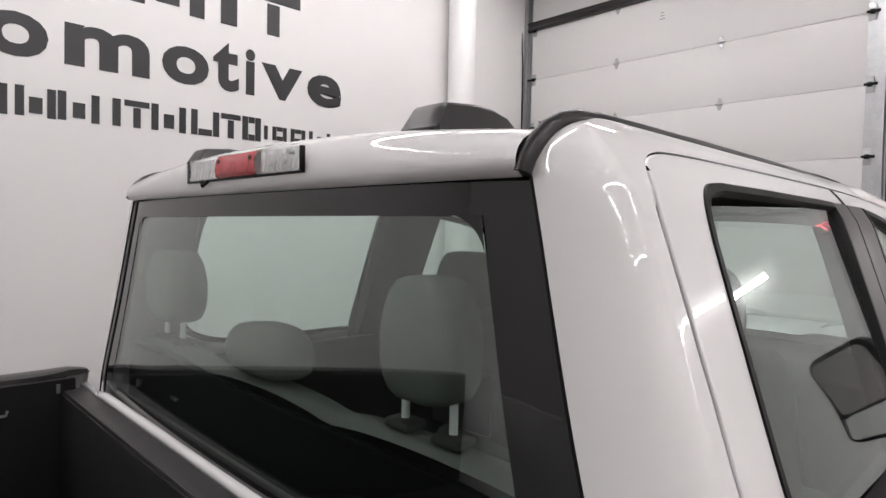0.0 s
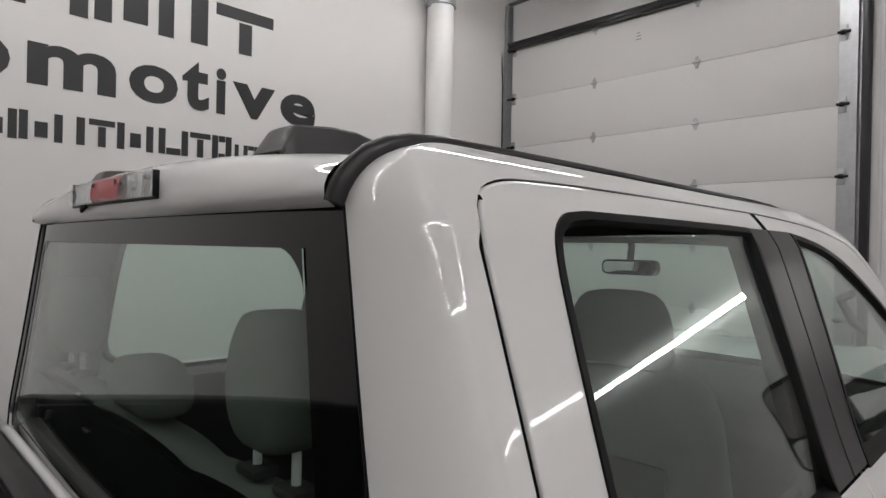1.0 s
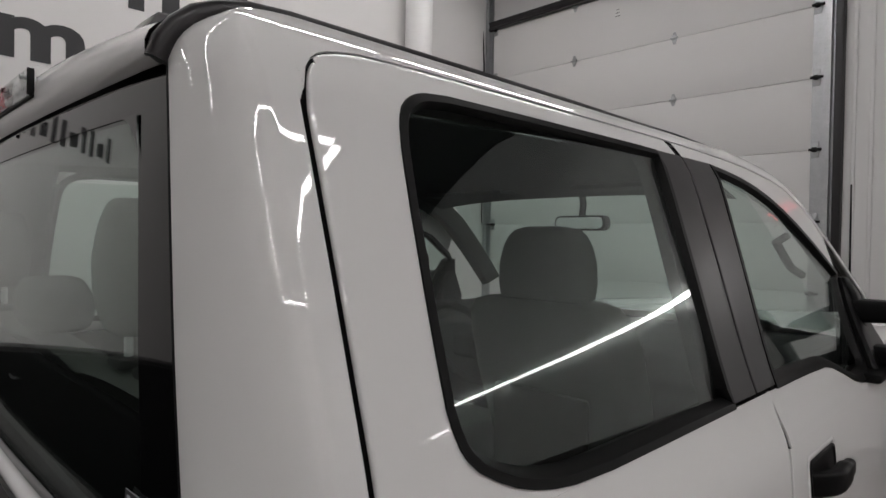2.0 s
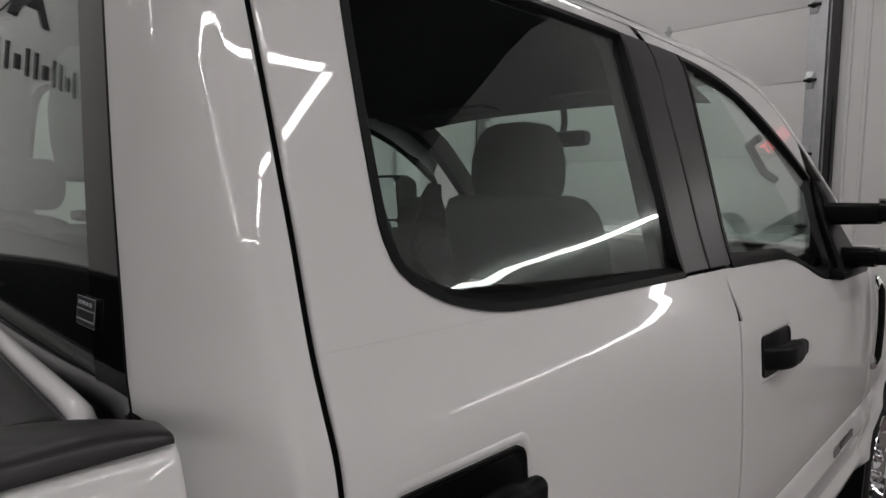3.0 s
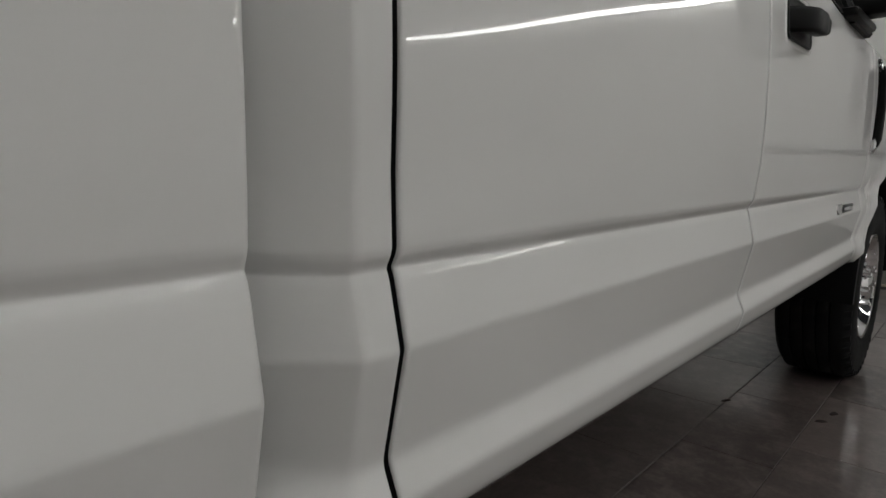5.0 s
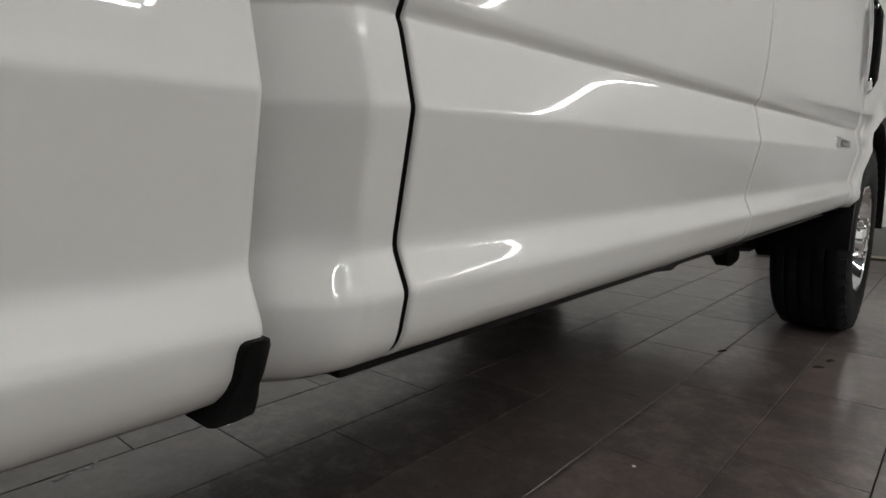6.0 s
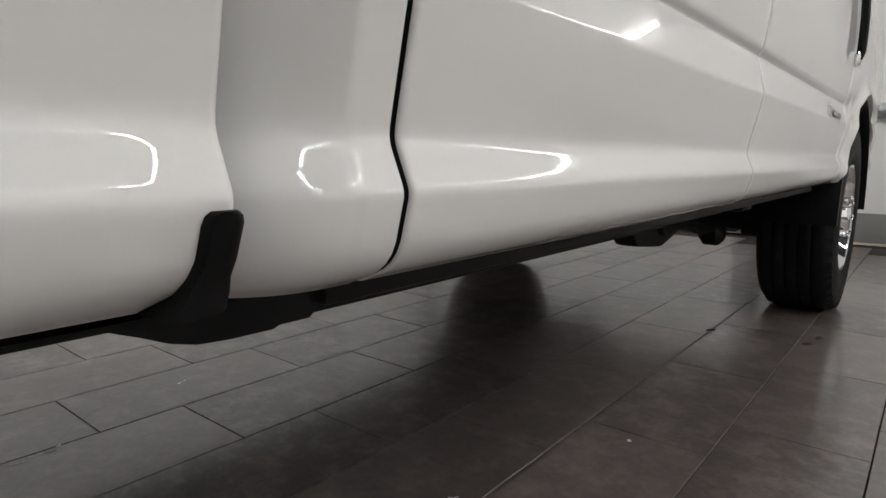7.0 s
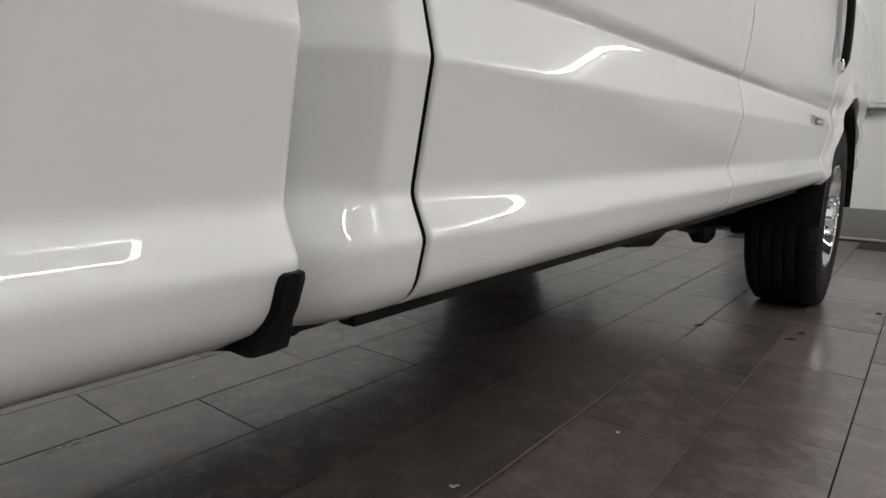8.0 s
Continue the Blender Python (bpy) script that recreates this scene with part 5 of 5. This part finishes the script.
def cabin():
    """Seats, trim and dashboard, seen through the windows."""
    c = new("cabin")
    c.parent = truck
    tagged(c, "grey cloth cabin seen through the windows")
    # rear bench: backrest with three bolsters
    rows = []
    for x in spread(-0.74, 0.74, 50):
        puff = 0.018 * abs(math.sin((x + 0.74) / 1.48 * math.pi * 3)) ** 0.6
        top = 1.553 + 0.02 * abs(math.sin((x + 0.74) / 1.48 * math.pi * 3)) ** 0.5
        rows.append([(x, -2.80, 1.02), (x, -2.82 + puff, 1.10), (x, -2.88 + puff, 1.42), (x, -2.905 + puff, top - 0.03), (x, -2.93, top), (x, -2.968, top + 0.002), (x, -2.982, top - 0.012)])
    part("rear_shell", block(-0.74, 0.74, -3.002, -2.984, 1.0, 1.548, 0.006), M_DARK, c, "dark rear shell of the bench")
    b = part("rear_backrest", sheet(rows), M_SEAT, c, "grey cloth rear bench backrest", angle=60)
    part("rear_cushion", block(-0.74, 0.74, -2.86, -2.36, 0.88, 1.06, 0.05, 4), M_SEAT, c, "grey cloth rear bench cushion")
    headrest(c, 0.472, -2.955, 1.636, 0.168, 0.182)
    headrest(c, -0.50, -2.962, 1.638, 0.23, 0.182)
    headrest(c, -0.015, -2.955, 1.585, 0.25, 0.10, False)
    for x in (0.42, -0.42):
        st = part("front_backrest", capped([[(x + u * g, -1.88 + v + 0.13 - 0.19 * t, 1.05 + 0.57 * t) for u, v in rounded(-0.25, 0.25, -0.06, 0.06, 0.05, 4)] for t, g in ((0, 0.9), (0.1, 1.0), (0.5, 1.03), (0.8, 1.02), (0.92, 0.96), (0.98, 0.84), (1.0, 0.66))]), M_SEAT, c, "grey cloth front seat backrest", angle=60)
        part("seat_pocket", block(x - 0.15, x + 0.15, -1.955, -1.94, 1.15, 1.38, 0.01), M_TRIMG, st)
        headrest(c, x, -1.925, 1.598, 0.285, 0.212)
        part("front_cushion", block(x - 0.26, x + 0.26, -1.85, -1.32, 0.88, 1.08, 0.05, 4), M_SEAT, c, "grey cloth front seat cushion")
    part("console", block(-0.14, 0.14, -1.9, -1.15, 0.75, 1.10, 0.03, 3), M_DASH, c, "dark centre console")
    dash = [(-1.16, 0.85), (-1.22, 1.05), (-1.20, 1.28), (-1.12, 1.375), (-0.95, 1.40), (-0.62, 1.415), (-0.55, 1.30), (-0.55, 0.85)]
    part("dashboard", prism(dash, "x", -0.80, 0.80, 0.02, 3), M_DASH, c, "dark dashboard")
    pts = [(-0.40 + 0.19 * math.cos(a), -1.36 - 0.19 * 0.42 * math.sin(a), 1.33 + 0.19 * 0.9 * math.sin(a)) for a in spread(0, 2 * math.pi, 33)]
    sw = part("steering_wheel", tube(pts, 0.016, 10), M_DASH, c, "dark steering wheel")
    part("hub", block(-0.47, -0.33, -1.36, -1.30, 1.27, 1.37, 0.02, 3), M_DASH, sw)
    mir = part("inside_mirror", prism(rounded(-0.115, 0.125, 1.818, 1.880, 0.025, 5), "y", -1.115, -1.07, 0.006), M_DASH, c, "dark rear-view mirror")
    part("mirror_glass", prism(rounded(-0.105, 0.115, 1.826, 1.872, 0.02, 5), "y", -1.1175, -1.1155), M_MIRROR, mir)
    part("stem", tube([(0.0, -1.085, 1.875), (0.0, -1.075, 1.93), (0.0, -1.09, 1.97)], 0.014, 10), M_DASH, mir)
    for s in (1, -1):
        # inner door skins up to the waist, pillars and sun visor
        part("door_trim", flip(block(0.86, 0.885, -2.86, -0.75, 0.72, 1.452, 0.01), s), M_TRIMG, c, "grey inner door trim")
        part("sill_trim", flip(block(0.80, 0.92, -3.0, -0.7, 0.60, 0.72), s), M_DARK, c)
        for y0, y1, dy in ((-2.10, -1.80, 0.05), (-2.985, -2.80, 0.02)):
            rows = []
            for z in spread(1.44, 2.0, 9):
                xi = side_profile(z) - 0.030
                d = dy * (z - 1.44) / 0.55
                rows.append([(xi, y0 + d, z), (xi - 0.035, y0 + d + 0.02, z), (xi - 0.035, y1 + d - 0.02, z), (xi, y1 + d, z)])
            part("pillar_lining", flip(sheet(rows), s), M_TRIMG, c, "grey pillar lining")
        rows = []
        for t in spread(0, 1, 12):
            y = -1.45 + 0.80 * t
            z = rail_low(y) - 0.005
            xi = side_x(y, z) - 0.032
            rows.append([(xi, y - 0.03, z - 0.03), (xi - 0.035, y - 0.02, z - 0.02), (xi - 0.06, y + 0.05, z + 0.02), (xi - 0.02, y + 0.05, z + 0.03)])
        part("windscreen_pillar", flip(sheet(rows), s), M_TRIMG, c, "grey windscreen pillar lining")
        rows = [[(side_profile(1.97) - 0.03 - 0.02 * j, y, 1.955 + 0.022 * j) for j in range(4)] for y in spread(-2.98, -1.3, 8)]
        part("side_lining", flip(sheet(rows), s), M_HEAD, c)
        part("sun_visor", flip(block(0.16, 0.60, -1.42, -1.24, 1.955, 1.972, 0.006), s), M_HEAD, c)
        part("grab_handle", flip(tube([(0.80, -1.22, 1.80), (0.765, -1.20, 1.78), (0.775, -1.08, 1.70), (0.80, -1.04, 1.675)], 0.013, 8), s), M_TRIMG, c)
        # near-black sheets behind the panel gaps, their deep shade put into colour
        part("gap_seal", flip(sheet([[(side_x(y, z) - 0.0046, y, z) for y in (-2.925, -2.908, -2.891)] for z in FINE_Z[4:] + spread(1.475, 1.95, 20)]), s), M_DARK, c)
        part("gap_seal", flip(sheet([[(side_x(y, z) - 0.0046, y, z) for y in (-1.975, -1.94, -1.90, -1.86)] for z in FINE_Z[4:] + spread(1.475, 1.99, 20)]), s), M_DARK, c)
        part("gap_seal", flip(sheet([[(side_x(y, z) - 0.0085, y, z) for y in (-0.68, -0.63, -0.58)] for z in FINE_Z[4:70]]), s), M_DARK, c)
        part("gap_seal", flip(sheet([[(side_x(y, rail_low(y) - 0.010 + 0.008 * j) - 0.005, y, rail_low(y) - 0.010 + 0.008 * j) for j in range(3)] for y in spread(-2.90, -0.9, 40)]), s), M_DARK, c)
    part("rear_trim", block(-0.83, 0.83, -3.014, -3.004, 0.70, 1.40), M_TRIMG, c, "grey rear wall trim")
    part("cabin_floor", block(-0.86, 0.86, -3.0, -0.6, 0.60, 0.64), M_DARK, c, "dark cabin floor")
    part("bulkhead", block(-0.86, 0.86, -0.60, -0.56, 0.60, 1.36), M_DARK, c, "dark bulkhead")
    return c


def front_end():
    """Windscreen, cowl, bonnet and a plain nose."""
    rows = []
    for t in spread(0, 1, 10):
        y, z, h = -1.20 + 0.72 * t, 1.985 - 0.545 * t, 0.645 + 0.135 * t
        rows.append([(h * u, y + 0.09 * (1 - u * u) - 0.02, z) for u in spread(-1, 1, 21)])
    w = part("windscreen", thicken(sheet(rows), 0.005), M_GLASS, truck, "clear windscreen", angle=60)
    w.visible_shadow = False
    part("cowl", block(-0.80, 0.80, -0.62, -0.36, 1.345, 1.40, 0.015, 3), M_BLACK, truck, "black cowl panel")
    rows = []
    for y in spread(-0.42, 0.86, 18):
        row = []
        for u in spread(-1, 1, 33):
            x = 0.895 * u
            z = 1.395 - 0.05 * max(0, (y + 0.2)) ** 1.6 + 0.035 * (1 - abs(u) ** 3) + (0.02 if 0.35 < abs(u) < 0.62 else 0.0)
            row.append((x, y + 0.05 * (1 - u * u), z - (0.018 if abs(u) > 0.97 else 0)))
        rows.append(row)
    part("bonnet", sheet(rows), M_PAINT, truck, "glossy white bonnet", angle=40)
    part("nose", block(-0.93, 0.93, 0.80, 0.93, 0.62, 1.33, 0.05, 4), M_PAINT, truck, "white nose panel")
    an = part("antenna", tube([(0.80, -0.36, 1.385), (0.80, -0.365, 1.42), (0.80, -0.385, 2.02)], [0.012, 0.005, 0.003], 8), M_BLACK, truck, "thin black whip antenna")
    part("antenna_foot", tube([(0.80, -0.36, 1.372), (0.80, -0.36, 1.40)], [0.024, 0.014], 12), M_BLACK, an)


def chassis():
    """Black frame rails, brackets, axle and steering parts under the body."""
    f = new("chassis")
    f.parent = truck
    tagged(f, "black chassis frame and axle under the cab")
    for s in (1, -1):
        rail = [(-5.0, 0.478), (-2.95, 0.478), (-2.915, 0.464), (-2.882, 0.449), (-2.847, 0.4395), (-2.80, 0.436), (-2.735, 0.435), (-2.725, 0.439), (-2.673, 0.439), (-2.665, 0.445), (0.85, 0.445), (0.85, 0.57), (-2.45, 0.57), (-2.62, 0.486), (-3.12, 0.486), (-3.35, 0.62), (-5.0, 0.62)]
        part("frame_rail", flip(prism(rail, "x", 0.53, 0.60), s), M_FRAME, f, smooth=False)
        # rocker flange below the sill, with a notch at its rear end
        part("sill_flange", flip(block(0.905, 0.930, -2.915, -0.60, 0.556, 0.60, 0.004), s), M_FRAME, f)
        part("mount_bracket", flip(block(0.50, 0.86, -2.60, -2.48, 0.55, 0.60, 0.01), s), M_FRAME, f)
        part("mount_bracket", flip(block(0.50, 0.86, -1.30, -1.18, 0.52, 0.60, 0.01), s), M_FRAME, f)
        part("radius_arm", flip(tube([(0.50, -1.15, 0.50), (0.53, -0.7, 0.44), (0.56, -0.15, 0.38)], [0.04, 0.045, 0.05], 10), s), M_FRAME, f)
        part("arm_bush", flip(tube([(0.44, -1.15, 0.475), (0.60, -1.15, 0.475)], 0.065, 14), s), M_FRAME, f)
        part("knuckle", flip(tube([(0.58, 0, 0.41), (0.74, 0, 0.41)], 0.11, 16), s), M_FRAME, f)
        part("damper", flip(tube([(0.57, 0.12, 0.42), (0.52, 0.14, 0.80)], 0.035, 12), s), M_FRAME, f)
        part("spring", flip(tube([(0.60, -0.02, 0.50), (0.58, -0.02, 0.85)], 0.07, 14), s), M_FRAME, f)
        # link mount and stabiliser joint seen below the sill
        part("link_mount", flip(prism([(-1.47, 0.50), (-1.36, 0.395), (-1.14, 0.372), (-1.02, 0.40), (-0.90, 0.44), (-0.90, 0.52)], "x", 0.50, 0.58, 0.012), s), M_FRAME, f)
        part("joint", flip(tube([(0.51, -0.48, 0.36), (0.53, -0.48, 0.36), (0.585, -0.48, 0.36), (0.61, -0.48, 0.36)], [0.03, 0.055, 0.055, 0.03], 14), s), M_FRAME, f)
        part("joint_bolt", flip(tube([(0.56, -0.44, 0.33), (0.56, -0.36, 0.345), (0.56, -0.34, 0.36)], [0.034, 0.026, 0.012], 8), s), M_FRAME, f)
        part("link_arm", flip(tube([(0.54, -0.95, 0.46), (0.55, -0.6, 0.40), (0.56, -0.2, 0.40)], 0.04, 10), s), M_FRAME, f)
    part("front_axle", tube([(-0.70, 0, 0.41), (0.70, 0, 0.41)], 0.05, 14), M_FRAME, f)
    part("differential", tube([(-0.34, -0.13, 0.40), (-0.22, -0.17, 0.40), (-0.10, -0.13, 0.40)], [0.10, 0.17, 0.10], 16), M_FRAME, f)
    part("rear_axle", tube([(-0.72, -4.06, 0.41), (0.72, -4.06, 0.41)], 0.055, 14), M_FRAME, f)
    part("driveshaft", tube([(-0.1, -3.9, 0.44), (-0.05, -1.9, 0.52)], 0.05, 14), M_FRAME, f)
    part("transfer_case", block(-0.28, 0.12, -2.1, -1.55, 0.36, 0.62, 0.05, 3), M_FRAME, f)
    part("exhaust", tube([(0.32, -0.9, 0.50), (0.34, -2.2, 0.48), (0.36, -3.6, 0.50)], 0.045, 14), M_STEEL, f)
    part("crossmember", block(-0.5, 0.5, -1.42, -1.30, 0.44, 0.54, 0.015), M_FRAME, f)
    part("fuel_tank", block(-0.45, -0.02, -3.5, -2.4, 0.46, 0.72, 0.05, 3), M_FRAME, f)
    return f


for side in (1, -1):
    rear_door(side)
    front_door(side)
    cab_corner(side)
    roof_rail(side)
    moulding(side)
    fender(side)
    tow_mirror(side)
    wheel(0.0, side)
    wheel(-4.06, side)
roof()
rear_window()
brake_lamp()
for x in (0.45, -0.39):
    roof_pod(x)
bed()
cabin()
front_end()
chassis()

# ---- small marks on the floor ----
M_MUD = mat("dried_mud", (0.036, 0.029, 0.026), 0.8, vary=0.3, scale=60, fine=300, bump=0.3, spec=0.2)
M_SMEAR = mat("pale_smear", (0.80, 0.79, 0.77), 0.5, vary=0.25, scale=50, fine=300, bump=0.1, spec=0.3)


def blot(name, label, category, at, size, long, height, material, seed, turn=0.0):
    """A low irregular lump or smear that lies on the tiles."""
    r = random.Random(seed)
    t = thing(name, label, category, (at[0], at[1], 0.0002))
    n = 18
    edge = [r.uniform(0.78, 1.0) for _ in range(n)]
    rows = []
    for g, h in ((1.0, 0.0), (0.82, 0.6), (0.45, 1.0), (0.08, 0.85)):
        row = []
        for i in range(n):
            a = 2 * math.pi * i / n
            u, v = size * g * edge[i] * math.cos(a), size * long * g * edge[i] * math.sin(a)
            row.append((u * math.cos(turn) - v * math.sin(turn), u * math.sin(turn) + v * math.cos(turn), height * h * (0.6 + 0.4 * edge[(i * 5) % n])))
        rows.append(row)
    part("crust" if material is M_MUD else "film", capped(rows), material, t)


for k_, (x, y, q, g, a) in enumerate(((0.980, -0.70, 0.011, 2.4, -0.9), (1.000, -0.585, 0.014, 1.9, -0.3), (0.652, -0.74, 0.008, 3.4, -0.5), (1.217, -0.02, 0.013, 1.6, 0.0))):
    blot("mud_crumb", "dark dried mud crumb on the slate-look tiles", "dirt", (x, y), q, g, 0.006, M_MUD, 20 + k_, a)
chips = random.Random(7)
for k_, (x, y, q, g, a, n) in enumerate(((-0.214, -2.80, 0.0045, 2.6, 0.2, 7), (-0.398, -2.37, 0.0035, 2.0, 0.7, 3), (0.781, -1.865, 0.006, 1.3, 0.4, 1), (0.61, -2.334, 0.005, 1.8, 2.0, 2))):
    for c in range(n):
        off = (c - (n - 1) / 2) * 0.016
        blot("paint_chip", "small pale fleck dried on the slate-look tiles", "stain", (x - off * math.sin(a) + chips.uniform(-0.009, 0.009), y + off * math.cos(a) + chips.uniform(-0.005, 0.005)), q * chips.uniform(0.5, 1.1), g, 0.0012, M_SMEAR, 40 + k_ * 9 + c, a + chips.uniform(-0.6, 0.6))

# ---- floor tiles, last ----
TL, TW, JOINT = 0.61, 0.295, 0.0035


def tile_mesh():
    bm = block(-TW / 2 + JOINT / 2, TW / 2 - JOINT / 2, -TL / 2 + JOINT / 2, TL / 2 - JOINT / 2, -0.006, 0.0)
    top = [e for e in bm.edges if all(v.co.z > -0.001 for v in e.verts)]
    bmesh.ops.bevel(bm, geom=top, offset=0.0008, segments=1, affect="EDGES")
    me = bpy.data.meshes.new("tile")
    bm.to_mesh(me)
    bm.free()
    me.materials.append(M_TILE)
    return me


TILE = tile_mesh()
rest = bmesh.new()
rng = random.Random(5)
X0, Y0 = -0.232, -2.665
i0, i1 = int(math.floor((WALL_X - X0) / TW)), int(math.ceil((RIGHT_X - X0) / TW))
spots = []
for i in range(i0, i1):
    xc = X0 + (i + 0.5) * TW
    # rows step by about a third of a tile
    shift = Y0 + (0.21 * (i + 1)) % TL
    for j in range(-12, 11):
        yc = shift + (j + 0.5) * TL
        if xc - TW / 2 > WALL_X + 0.02 and xc + TW / 2 < RIGHT_X - 0.02 and yc - TL / 2 > BACK_Y + 0.02 and yc + TL / 2 < DOOR_Y - 0.02:
            spots.append((math.hypot(xc - 0.3, (yc + 0.9) * 0.8), xc, yc))
spots.sort()
for rank, (_, xc, yc) in enumerate(spots):
    if rank < 300:
        t = new("tile", TILE)
        t.parent = floor_base
        t.location = (xc, yc, rng.uniform(-0.0007, 0.0))
    else:
        join(rest, block(xc - TW / 2 + JOINT / 2, xc + TW / 2 - JOINT / 2, yc - TL / 2 + JOINT / 2, yc + TL / 2 - JOINT / 2, -0.006, -0.0004))
tagged(part("tiles_beyond", rest, M_TILE, floor_base, smooth=False), "further slate-look floor tiles", kind="stuff")
